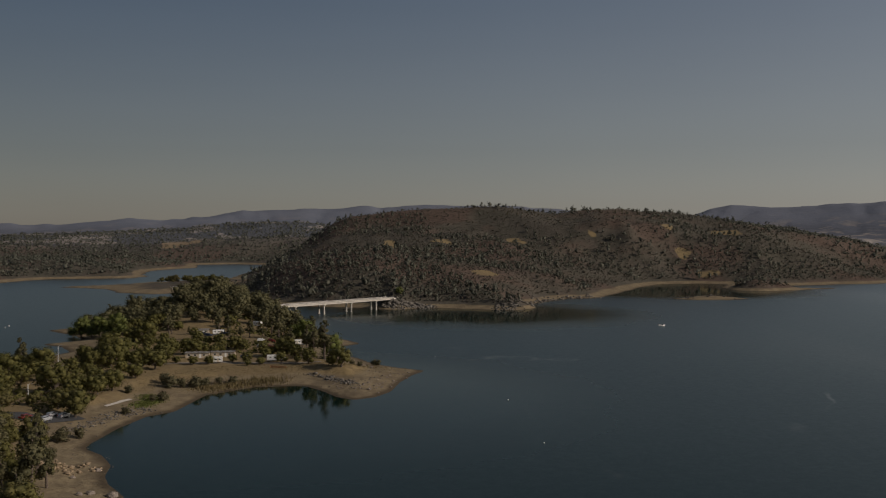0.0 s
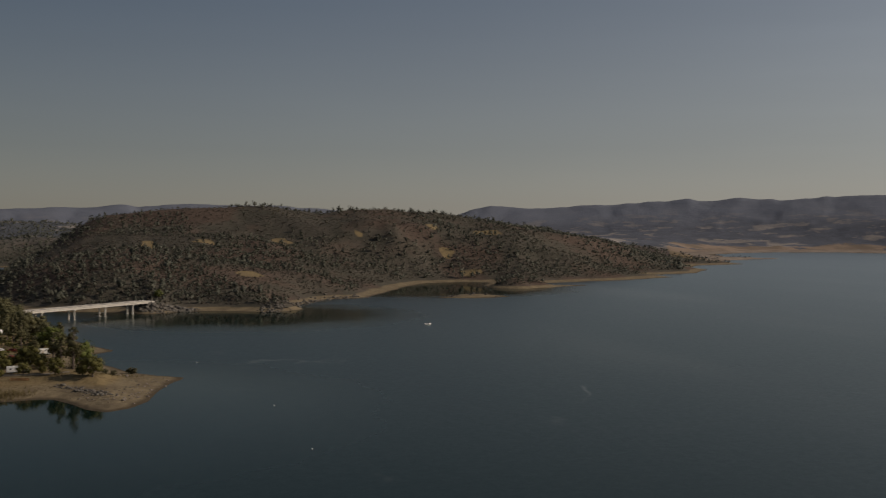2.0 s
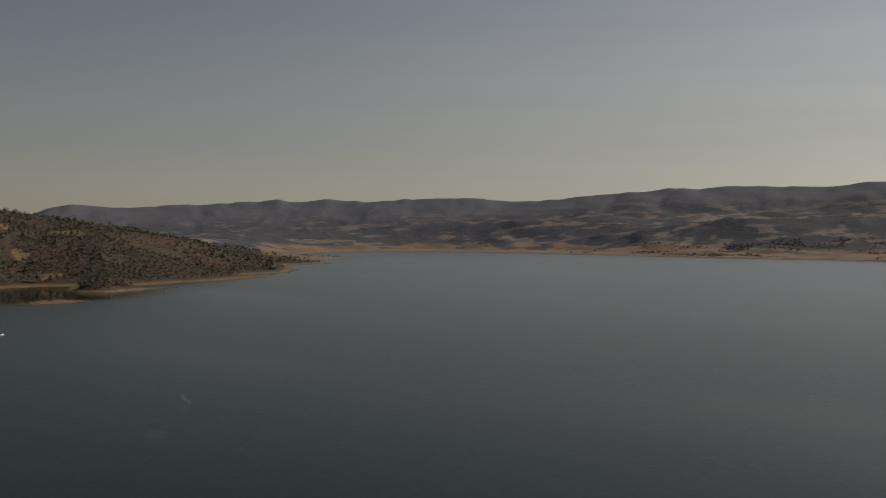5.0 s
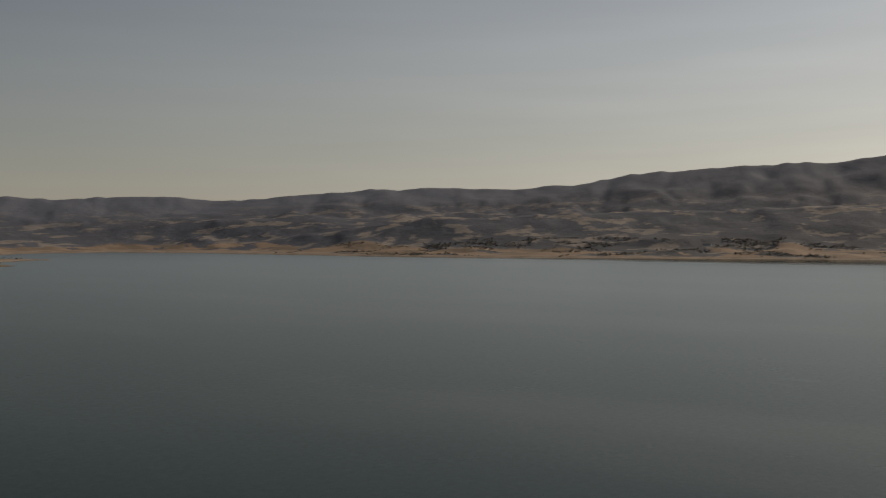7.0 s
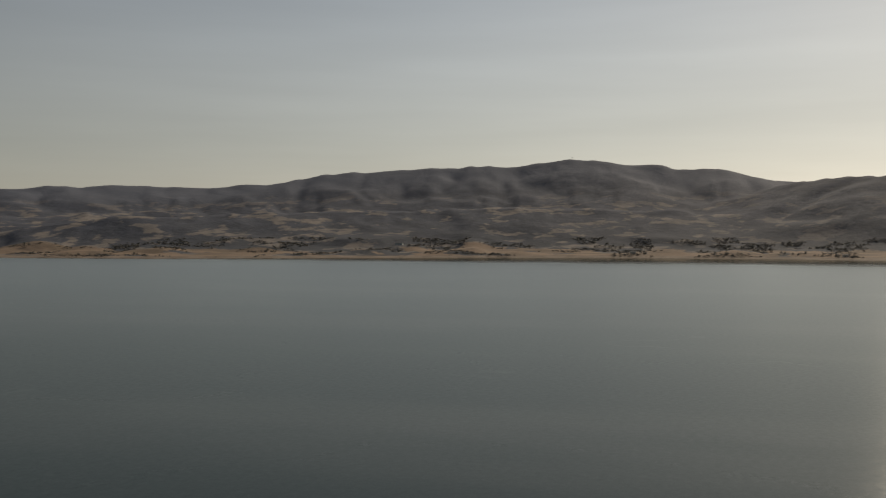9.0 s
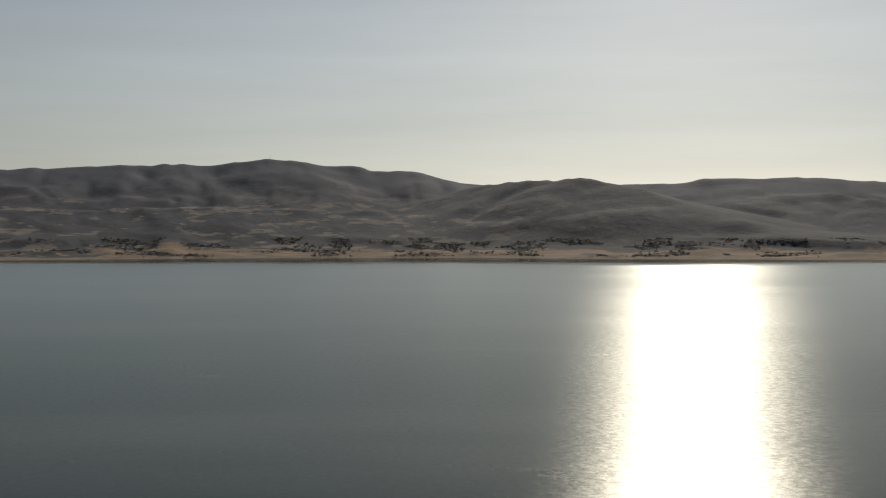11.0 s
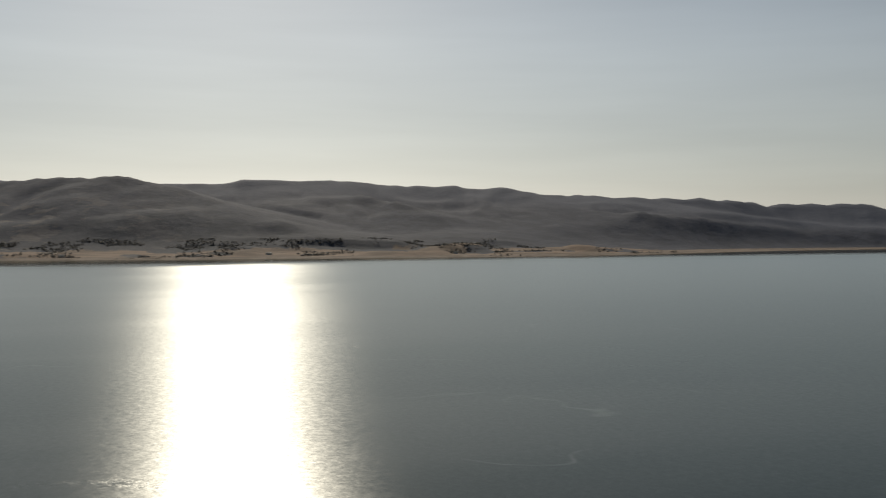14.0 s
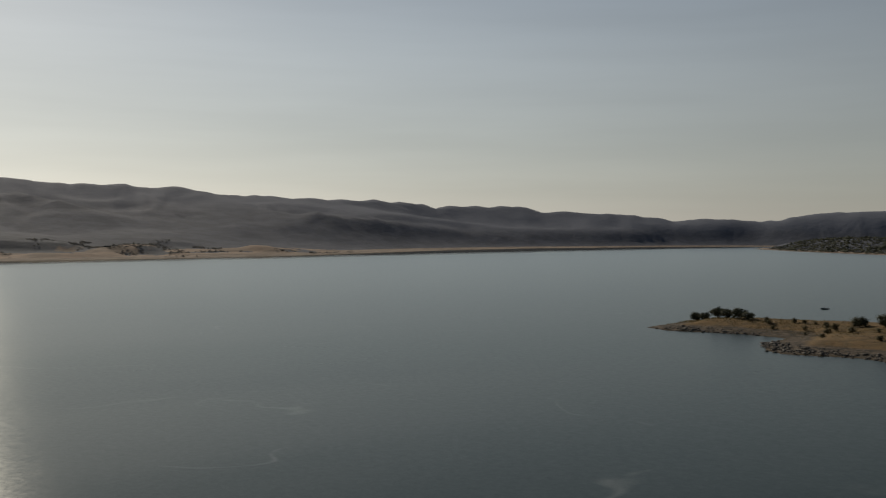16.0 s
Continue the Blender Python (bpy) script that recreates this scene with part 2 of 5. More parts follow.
def leaf_material(name, dark, light, dry=(0.10, 0.075, 0.045), share=0.25):
    """Foliage that differs from clump to clump."""
    n = Nodes(name)
    geo = n.t.nodes.new("ShaderNodeNewGeometry")
    info = n.t.nodes.new("ShaderNodeObjectInfo")
    col = n.mix(geo.outputs["Random Per Island"], dark, light)
    col = n.mix(n.step(n.noise(90), 0.56, 0.70), col, n.mix(share, col, dry))
    col = n.mix(n.math("MULTIPLY", info.outputs["Random"], 0.35), col, dark)
    col = n.mix(n.step(n.noise(0.8), 0.3, 0.7), col, n.mix(0.35, col, dark))
    # light also comes through the leaves
    thin = n.t.nodes.new("ShaderNodeBsdfTranslucent")
    n.t.links.new(col, thin.inputs["Color"])
    both = n.t.nodes.new("ShaderNodeMixShader")
    both.inputs[0].default_value = 0.3
    n.t.links.new(n.bsdf.outputs[0], both.inputs[1])
    n.t.links.new(thin.outputs[0], both.inputs[2])
    n.t.links.new(both.outputs[0], n.t.nodes["Material Output"].inputs["Surface"])
    return n.done(col, 0.7, 0, 0.25)


def plain(name, color, roughness=0.7, metallic=0.0, spread=0.15, size=0.6):
    n = Nodes(name)
    worn = tuple(c * (1 - 2 * spread) for c in color)
    n.bump(n.noise(size * 0.3), 0.02, 0.4)
    return n.done(n.mix(n.step(n.noise(size), 0.4, 0.75), color, worn), roughness, metallic, 0.4)


GROUND, WATER = ground_material(), water_material()
OAK = leaf_material("oak_leaves", (0.082, 0.080, 0.022), (0.178, 0.158, 0.046), (0.13, 0.098, 0.055), 0.55)
POINT_OAK = leaf_material("point_oak_leaves", (0.052, 0.058, 0.034), (0.098, 0.102, 0.062))
PINE = leaf_material("grey_pine_needles", (0.088, 0.085, 0.040), (0.160, 0.142, 0.068))
BRIGHT = leaf_material("willow_leaves", (0.085, 0.105, 0.025), (0.19, 0.20, 0.055))
HILL_LEAVES = leaf_material("hill_tree_leaves", (0.098, 0.102, 0.077), (0.150, 0.149, 0.115))
CHAPARRAL = leaf_material("chaparral_leaves", (0.090, 0.080, 0.060), (0.124, 0.108, 0.082), (0.150, 0.103, 0.077), 0.85)
# leaves across the lake are greyed and lightened, haze put into their colour
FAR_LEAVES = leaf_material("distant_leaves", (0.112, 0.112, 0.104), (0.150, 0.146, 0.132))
SAGE = leaf_material("sage_leaves", (0.075, 0.072, 0.036), (0.175, 0.150, 0.080))
BARK = plain("bark", (0.11, 0.085, 0.065), 0.9)


# ---- shape of the land ----
def table(n):
    return np.random.RandomState(n).rand(256, 256)


TABLES = [table(i) for i in range(4)]


def value_noise(x, y, size, which=0):
    """Smooth noise of the plan, 0 to 1."""
    t = TABLES[which]
    x, y = x / size + 37.3 * which, y / size + 11.7
    i, j = np.floor(x).astype(int), np.floor(y).astype(int)
    u, v = x - i, y - j
    u, v = u * u * u * (u * (u * 6 - 15) + 10), v * v * v * (v * (v * 6 - 15) + 10)
    c = lambda p, q: t[p % 256, q % 256]
    return (c(i, j) * (1 - u) + c(i + 1, j) * u) * (1 - v) + (c(i, j + 1) * (1 - u) + c(i + 1, j + 1) * u) * v


def fractal(x, y, size, octaves=4, which=0):
    total, weight, norm = 0.0, 1.0, 0.0
    for k in range(octaves):
        a = 0.6 * k
        total = total + weight * value_noise(x * math.cos(a) - y * math.sin(a), x * math.sin(a) + y * math.cos(a), size / 2 ** k, which)
        norm += weight
        weight *= 0.5
    return total / norm


def smooth(v, low, high):
    s = np.clip((v - low) / (high - low), 0, 1)
    return s * s * (3 - 2 * s)


def polar(bearing, distance):
    return distance * math.sin(radians(bearing)), distance * math.cos(radians(bearing))


NORTH_SHORE = [(-6000, 1100), (-2600, 1050), (-700, 1180), (-555, 1223), (-533, 1309), (-486, 1324), (-429, 1339), (-425, 1400), (-452, 1461), (-478, 1584), (-440, 1720), (-471, 1874), (-401, 1905), (-345, 1870), (-310, 1780), (-305, 1600), (-292, 1350), (-262, 1100), (-205, 935), (-152, 865), (-110, 838), (-75, 828)]
HILL_SHORE = [(-44, 806), (-16, 819), (8, 818), (53, 797), (62, 803), (72, 856), (111, 934), (145, 941), (176, 1009), (224, 1120), (266, 1191), (311, 1203), (349, 1190), (322, 1120), (325, 1086), (337, 1050), (380, 1065), (439, 1100), (387, 1110), (399, 1151), (481, 1187), (526, 1198), (643, 1270), (600, 1320), (733, 1378), (820, 1492), (806, 1556), (900, 1680), (1030, 1724), (1000, 1850), (1296, 2072), (1250, 2200), (1364, 2435)]
FAR_SHORE = [(1544, 2597), (1667, 2630), (1847, 2569), (1960, 2232), (1941, 1738), (1980, 1373), (2097, 1100), (2180, 893), (2290, 650), (2320, 400), (2350, 198), (2345, -50), (2290, -250), (2243, -506), (2200, -782), (2160, -1050), (2140, -1260), (2180, -1660), (2290, -2000), (2400, -2400), (2430, -2934), (2365, -3200), (2280, -3738), (2047, -3962), (1500, -4150), (-500, -4300), (-3000, -3000), (-3000, -6000), (6000, -6000), (6000, 6000), (-6000, 6000)]
PENINSULA = [(-74, 170), (-80, 236), (-88, 248), (-92, 257), (-94, 268), (-101, 281), (-109, 289), (-110, 298), (-109, 322), (-106, 341), (-99, 351), (-97, 370), (-96, 386), (-88, 396), (-79, 406), (-63, 410), (-56, 409), (-47, 396), (-40, 382), (-34, 377), (-28, 382), (-23, 394), (-20, 420), (-16, 439), (-11, 452), (-24, 462), (-37, 478), (-52, 510), (-68, 535), (-51, 563), (-62, 584), (-78, 620), (-98, 690), (-112, 728), (-135, 775), (-175, 815), (-225, 785), (-250, 700), (-240, 660), (-256, 636), (-228, 610), (-214, 585), (-212, 574), (-227, 558), (-212, 548), (-198, 525), (-205, 490), (-232, 468), (-300, 450), (-800, 430), (-1500, 450), (-1500, -300), (-260, -120), (-110, 90)]
SAND_SPIT = [(-442, 1125), (-390, 1170), (-360, 1230), (-320, 1300), (-270, 1330), (-215, 1250), (-215, 1150), (-265, 1031), (-296, 1000), (-340, 1026), (-376, 1092)]
POINT = [(366, -508), (348, -499), (328, -506), (296, -513), (268, -508), (262, -470), (250, -444), (237, -434), (218, -441), (203, -446), (187, -440), (60, -400), (-60, -440), (-40, -640), (180, -640), (270, -605), (330, -600), (372, -575)]
FAR_ISLE = [(1773, -3423), (1400, -3038), (1192, -2887), (1028, -2745), (700, -2600), (400, -3000), (900, -3500), (1500, -3700)]
SHOAL = [(222, 932), (244, 950), (266, 956), (294, 936), (270, 920), (238, 920)]
ROCK_BAR = [(1180, 2010), (1230, 2040), (1300, 2050), (1290, 2020), (1220, 1995)]


def inland(x, y, shore):
    """Distance to a shoreline: positive on its land."""
    d2, inside = np.full(x.shape, 1e12), np.zeros(x.shape, bool)
    for (ax, ay), (bx, by) in zip(shore, shore[1:] + shore[:1]):
        ex, ey = bx - ax, by - ay
        k = np.clip(((x - ax) * ex + (y - ay) * ey) / (ex * ex + ey * ey), 0, 1)
        d2 = np.minimum(d2, (x - ax - k * ex) ** 2 + (y - ay - k * ey) ** 2)
        if ay != by:
            inside ^= ((ay > y) != (by > y)) & (x < ex * (y - ay) / ey + ax)
    return np.where(inside, 1, -1) * np.sqrt(d2)


# crests as (bearing, distance, height), each with the width of its flanks
FAR_RANGE = [(-45, 4300, 90), (-30, 4300, 95), (-24.4, 4300, 95), (-22.7, 4300, 86), (-19.6, 4300, 103), (-17.8, 4300, 118), (-15.6, 4300, 113), (-13.5, 4300, 126), (-11.6, 4300, 148), (-7.7, 4300, 159), (-1.6, 4300, 174), (4, 4300, 174), (12, 4300, 120), (15.1, 4300, 137), (16.5, 4300, 169), (19.6, 4300, 160), (23.2, 4300, 178), (29.2, 4300, 200), (32.5, 4300, 197), (36.9, 4300, 217), (41.1, 4300, 196), (44.1, 4300, 205)]
WEST_RANGE = [(44.1, 4300, 205), (45.8, 4300, 220), (49.5, 4300, 244), (51.9, 4300, 250), (55.2, 4300, 258), (58.5, 4300, 250), (63.1, 4300, 265), (65, 4300, 308), (68.8, 4300, 332), (73.9, 4300, 355), (76.3, 4300, 348), (79.5, 4300, 383), (82.2, 4300, 360), (87.6, 4300, 327), (89.2, 4300, 283), (91.6, 4300, 275), (100.6, 4300, 270), (104.5, 4300, 285), (109.5, 4300, 287), (113.7, 4300, 265), (117.5, 4300, 260), (120, 4300, 250), (121.2, 4300, 235), (125, 4350, 228), (127.5, 4400, 214)]
SOUTH_RANGE = [(127.5, 4400, 214), (131.6, 4500, 214), (134.6, 4600, 188), (139.4, 4750, 196), (140.8, 4780, 166), (145.3, 4800, 155), (148.5, 4800, 119), (150, 4800, 130), (154.6, 4800, 118), (155.7, 4800, 146), (157.2, 4800, 153), (159.9, 4800, 161), (170, 4750, 150), (200, 4700, 140), (240, 4600, 120), (280, 4500, 110), (315, 4300, 90)]
LEFT_HILLS = [(-34, 2600, 50), (-24.4, 2700, 46), (-21.6, 2700, 56), (-18.7, 2700, 56), (-15.6, 2700, 73), (-12.5, 2700, 85), (-10.3, 2700, 92), (-8.7, 2700, 82), (-7.4, 2700, 60), (-5, 2700, 55)]
LOW_LEFT = [(-26, 1650, 16), (-23, 1600, 16), (-19, 1560, 21), (-15, 1620, 22), (-13, 1680, 14)]
MAIN_HILL = [(-11.6, 1500, 12), (-9.3, 1500, 36), (-7.4, 1500, 61), (-6.1, 1500, 74), (-4.8, 1500, 86), (-2.8, 1500, 92), (-0.1, 1500, 95), (3.2, 1500, 98), (5.2, 1500, 91), (6.5, 1500, 86), (8.1, 1500, 92), (9.9, 1500, 95), (11.6, 1520, 90), (13.2, 1540, 89), (14.8, 1560, 80), (16.3, 1600, 67), (19.6, 1700, 42), (22.5, 1750, 22), (26, 1800, 12)]
BRIDGE_KNOLL = [(-9.6, 990, 10), (-8.0, 1000, 21), (-6.1, 1030, 37), (-4.8, 1040, 43), (-2.8, 1050, 41), (-0.8, 1040, 32), (0.6, 1000, 21), (2.2, 930, 11)]
SHORE_KNOLL = [(1.5, 845, 9), (3.4, 835, 11)]
GOLD_HILL = [(27.2, 1770, 20), (28.0, 1760, 19)]
MIDDLE_HILLS = [(15, 2700, 70), (18, 2700, 86), (21.9, 2700, 98), (25.2, 2700, 86), (27.5, 2750, 78), (30, 2800, 70), (33, 2900, 62)]
FOOTHILLS = [(32, 3150, 60), (38, 3250, 75), (44, 3250, 80), (50, 3200, 95), (56, 3200, 110), (63, 3250, 125), (70, 3250, 135), (78, 3250, 140), (85, 3250, 130), (91, 3250, 110)]
NEAR_SPUR = [(91, 3700, 230), (94, 3600, 250), (97, 3500, 254), (99, 3450, 240), (100.6, 3400, 210), (103.2, 3200, 120), (107, 2900, 46), (109, 2750, 16)]
NEXT_SPUR = [(108.5, 3950, 200), (111.1, 3850, 212), (113.7, 3600, 165), (116.5, 3300, 82), (118, 3150, 40)]
SOUTH_SPUR = [(121, 3900, 160), (128, 3750, 135), (135.6, 4000, 133), (139.4, 4100, 125), (142.7, 4250, 102), (149.1, 4650, 92), (152.2, 4650, 55), (154.3, 4650, 66), (155.8, 4650, 30)]
CAMP_HILL = [(-13.9, 690, 8), (-12.7, 720, 18), (-11.7, 745, 22), (-10.8, 765, 17)]
ROCK_ISLE = [(16.3, 1128, 5), (17.2, 1122, 10), (18.2, 1114, 9), (19.8, 1106, 3)]
BLUFF = [(-22.9, 270, 3.4), (-21.2, 279, 3.0)]
BRIDGE_BANK = [(-12.2, 735, 17), (-10.5, 722, 8)]
EAST_BANK = [(-2.75, 836, 11), (-3.2, 900, 20)]
POINT_RISE = [(147.6, 640, 1.5), (153.5, 625, 2.6), (160, 560, 5.5), (170, 500, 9), (178, 500, 10)]
ISLE_RISE = [(154.3, 3750, 34), (156.5, 3500, 42), (160, 3250, 40), (170, 3050, 30)]
RIDGES = [(FAR_RANGE, 900), (WEST_RANGE, 1450), (SOUTH_RANGE, 700), (LEFT_HILLS, 800), (LOW_LEFT, 260), (MAIN_HILL, 640), (BRIDGE_KNOLL, 230), (SHORE_KNOLL, 75), (GOLD_HILL, 130), (MIDDLE_HILLS, 750), (FOOTHILLS, 650), (NEAR_SPUR, 950), (NEXT_SPUR, 700), (SOUTH_SPUR, 950), (CAMP_HILL, 92), (BRIDGE_BANK, 45), (BLUFF, 9), (ROCK_ISLE, 42), (EAST_BANK, 34), (POINT_RISE, 70), (ISLE_RISE, 320)]
LANDS = [NORTH_SHORE + HILL_SHORE + FAR_SHORE, PENINSULA, SAND_SPIT, POINT, FAR_ISLE, SHOAL, ROCK_BAR]


def shore_distance(x, y):
    d = inland(x, y, LANDS[0])
    for shore in LANDS[1:]:
        d = np.maximum(d, inland(x, y, shore))
    far = np.hypot(x, y)
    rag = np.clip((far - 250) / 1000, 0.12, 1.8)
    return d + 2.2 + rag * (9 * (fractal(x, y, 46, 3, 1) - 0.5) + 5 * (fractal(x, y, 12, 2, 2) - 0.5))


def hills(x, y):
    """Height of the hills above the plain, and how near to a crest a place lies (0 to 1)."""
    spur = 1 - np.abs(2 * fractal(x, y, 520, 3, 0) - 1) * 1.6
    gully = 1 - np.abs(2 * fractal(x, y, 170, 5, 3) - 1) * 1.8
    bend = 520 * (fractal(x, y, 420, 3, 1) - 0.5)
    total, crest = np.zeros(x.shape), np.zeros(x.shape)
    for n, (ridge, width) in enumerate(RIDGES):
        far_off = ridge[0][1] > 2300
        pts = [(*polar(b, d), h) for b, d, h in ridge]
        best, base, run, gone = np.full(x.shape, 1e9), np.zeros(x.shape), np.zeros(x.shape), 0.0
        for (ax, ay, ah), (bx, by, bh) in zip(pts, pts[1:]):
            ex, ey = bx - ax, by - ay
            long = math.hypot(ex, ey)
            k = np.clip(((x - ax) * ex + (y - ay) * ey) / (long * long), 0, 1)
            d = np.hypot(x - ax - k * ex, y - ay - k * ey)
            near = d < best
            run = np.where(near, gone + k * long, run)
            best = np.minimum(best, d)
            base = np.maximum(base, (ah + k * (bh - ah)) * np.clip(1 - d / width, 0, 1))
            gone += long
        u = np.clip(1 - best / width, 0, 1)
        if ridge is MAIN_HILL:
            base = base * u ** 0.6
        if far_off:
            # spurs and gullies that run down from the crest
            along_crest = run + bend * (1.1 - u)
            big = np.abs(2 * value_noise(along_crest / 210, best / 700 + 9 * n, 1, n % 4) - 1)
            small = np.abs(2 * value_noise(along_crest / 70, best / 300 + 5 * n, 1, (n + 1) % 4) - 1)
            cut = np.sin(np.pi * np.clip(u, 0, 1)) ** 0.8
            h = base * (1 - cut * (0.13 * (1 - big) + 0.04 * (1 - small)))
            h = h * (1 + cut * 0.09 * (1 - np.abs(2 * fractal(x, y, 300, 3, 2) - 1) * 1.7 - 0.45) * smooth(u, 1.0, 0.75))
            h = h + 13 * (value_noise(run / 110, best / 400, 1, 2) - 0.5) * smooth(u, 0.84, 1.0) * smooth(base, 20, 100)
            h = h + 6 * (value_noise(run / 42, best / 90, 1, 1) - 0.5) * smooth(u, 0.7, 1.0) * smooth(base, 20, 100)
        else:
            h = base * np.clip(1 + np.minimum(1, 1.7 * (1 - u)) * (0.70 * (spur - 0.50) + 0.45 * (gully - 0.45)) * min(1, width / 400), 0, 1.5)
        total = np.where(h > total, h, total)
        crest = np.maximum(crest, u)
    return total, crest


MOUNDS = [(-103, 259, 9, 3.8), (-98, 264, 7, 2.6), (-42, 826, 24, 11.0), (-40, 845, 34, 14.0), (-140, 714, 26, 9.5), (345, 1080, 36, 13.0), (374, 1088, 30, 9.0), (57, 826, 26, 9.5)]


def height(x, y):
    d = shore_distance(x, y)
    up = np.where(d < 0, np.maximum(0.13 * d, -9), 0.115 * np.minimum(d, 26) + np.where(np.hypot(x, y) > 2000, 0.030, 0.020) * np.clip(d - 26, 0, 450) + 1.3 * smooth(d + 8 * (fractal(x, y, 35, 2, 0) - 0.5), 24, 31))
    spit = smooth(inland(x, y, SAND_SPIT), 0, 25)
    up = up * (1 - 0.5 * spit)
    up = np.where((y < -200) & (np.hypot(x, y) < 1500), up * 1.05, up)
    h, crest = hills(x, y)
    h = h * (1 - 0.88 * spit)
    up = up * (1 - np.where(np.hypot(x, y) > 2000, 0.9, 0.45) * smooth(h, 8, 70) * (d > 0))
    rough = 2.2 * (fractal(x, y, 60, 4, 2) - 0.5) * smooth(d, 5, 60)
    z = up + rough + h * np.where((np.hypot(x, y) > 2200) & (inland(x, y, FAR_ISLE) < -60), smooth(d, 130 - 115 * smooth(-y, 2900, 3900), 620 - 330 * smooth(-y, 2900, 3900)), np.where(np.hypot(x, y) > 1020, smooth(d, 1, 170), smooth(d, 1, 70))) + 0.7 * (fractal(x, y, 9, 2, 1) - 0.5) * smooth(d, 2, 20)
    # low golden knolls on the flat across the lake
    z = z + 15 * smooth(fractal(x, y, 210, 3, 2), 0.48, 0.74) * smooth(d, 30, 150) * smooth(d, 620, 330) * smooth(np.hypot(x, y), 2000, 2300) * smooth(y, -2300, -1500)
    for mx, my, radius, top in MOUNDS:
        z = np.maximum(z, (top + 2) * (1 - np.hypot(x - mx, y - my) / radius) - 2 + 1.5 * (fractal(x, y, 8, 2, 3) - 0.5))
    return z


# bare grassy openings on the hillsides: place, size across and along the sight from the lake
GLADES = [(-561, 2113, 33, 40), (-582, 2068, 12, 40), (58, 1213, 12, 8), (119, 1280, 14, 20), (106, 1298, 7, 8), (41, 963, 9, 13), (191, 1334, 6, 6), (201, 1315, 7, 6), (246, 1291, 18, 6), (279, 1298, 10, 6), (228, 1331, 8, 6), (403, 1378, 18, 11), (336, 1236, 13, 10), (402, 1230, 13, 12), (92, 1317, 7, 9), (-67, 1236, 7, 40), (318, 1291, 10, 6), (-3, 1262, 11, 10), (163, 1278, 7, 6), (315, 1374, 8, 15)]


def cover(x, y, z):
    """How much of the ground is under trees and scrub, 0 to 1."""
    far = np.hypot(x, y)
    h, crest = hills(x, y)
    d = shore_distance(x, y)
    flats = (far > 1250) & (far < 2000) & (x > 0.36 * y)
    wild = np.where(flats, smooth(h, 4, 9), 1.0) * smooth(h, 0.2, 2.2)
    wander = 260 * (fractal(x, y, 170, 4, 0) - 0.5) * smooth(y, -2900, -1800)
    mountain = smooth(d + wander, 215 - 213 * smooth(-y, 1500, 2800), 330 - 310 * smooth(-y, 1500, 2800))
    c = np.where((far < 2000) | (x < 0.5 * y), wild, mountain)
    rag = 0.9 * (fractal(x, y, 22, 3, 2) - 0.5)
    for gx, gy, wide, deep in GLADES:
        r = math.hypot(gx, gy)
        u, v = (x * gy - y * gx) / r, (x * gx + y * gy) / r - r
        c = c * smooth(np.hypot(u / wide, v / deep) * 0.75 + rag, 0.75, 1.15)
    plain_trees = 0.7 * smooth(fractal(x, y, 90, 3, 0), 0.56, 0.64) * smooth(z, 3, 5)
    c = c * smooth(np.hypot(x - 815, 1.6 * (y - 1562)) + 160 * (fractal(x, y, 70, 4, 2) - 0.5), 15, 60)
    c = np.where(inland(x, y, FAR_ISLE) > 10, 0.9, c)
    c = np.where(far < 780, c * 0.35, c)
    return np.clip(np.maximum(c, plain_trees * smooth(far, 700, 900)), 0, 1)


def mesh_from(name, verts, faces, material, smooth_faces=False, normals=None):
    me = bpy.data.meshes.new(name)
    verts, faces = np.asarray(verts, np.float32), np.asarray(faces, np.int32)
    if normals is not None:
        # foliage is shaded by the outline of its crown; every leaf turns its face outwards
        normals = np.asarray(normals, np.float32)
        p, q, r = verts[faces[:, 0]], verts[faces[:, 1]], verts[faces[:, 2]]
        inward = (np.cross(q - p, r - p) * (normals[faces[:, 0]] + normals[faces[:, 1]] + normals[faces[:, 2]])).sum(1) < 0
        faces[inward] = faces[inward, ::-1]
    me.vertices.add(len(verts))
    me.vertices.foreach_set("co", verts.ravel())
    me.loops.add(faces.size)
    me.loops.foreach_set("vertex_index", faces.ravel())
    me.polygons.add(len(faces))
    me.polygons.foreach_set("loop_start", np.arange(0, faces.size, faces.shape[1], dtype=np.int32))
    me.update(calc_edges=True)
    if smooth_faces:
        me.polygons.foreach_set("use_smooth", np.ones(len(faces), bool))
    if normals is not None:
        at = me.attributes.new("custom_normal", "FLOAT_VECTOR", "POINT")
        at.data.foreach_set("vector", (normals / (np.linalg.norm(normals, axis=1)[:, None] + 1e-6)).ravel())
    me.materials.append(material)
    return me


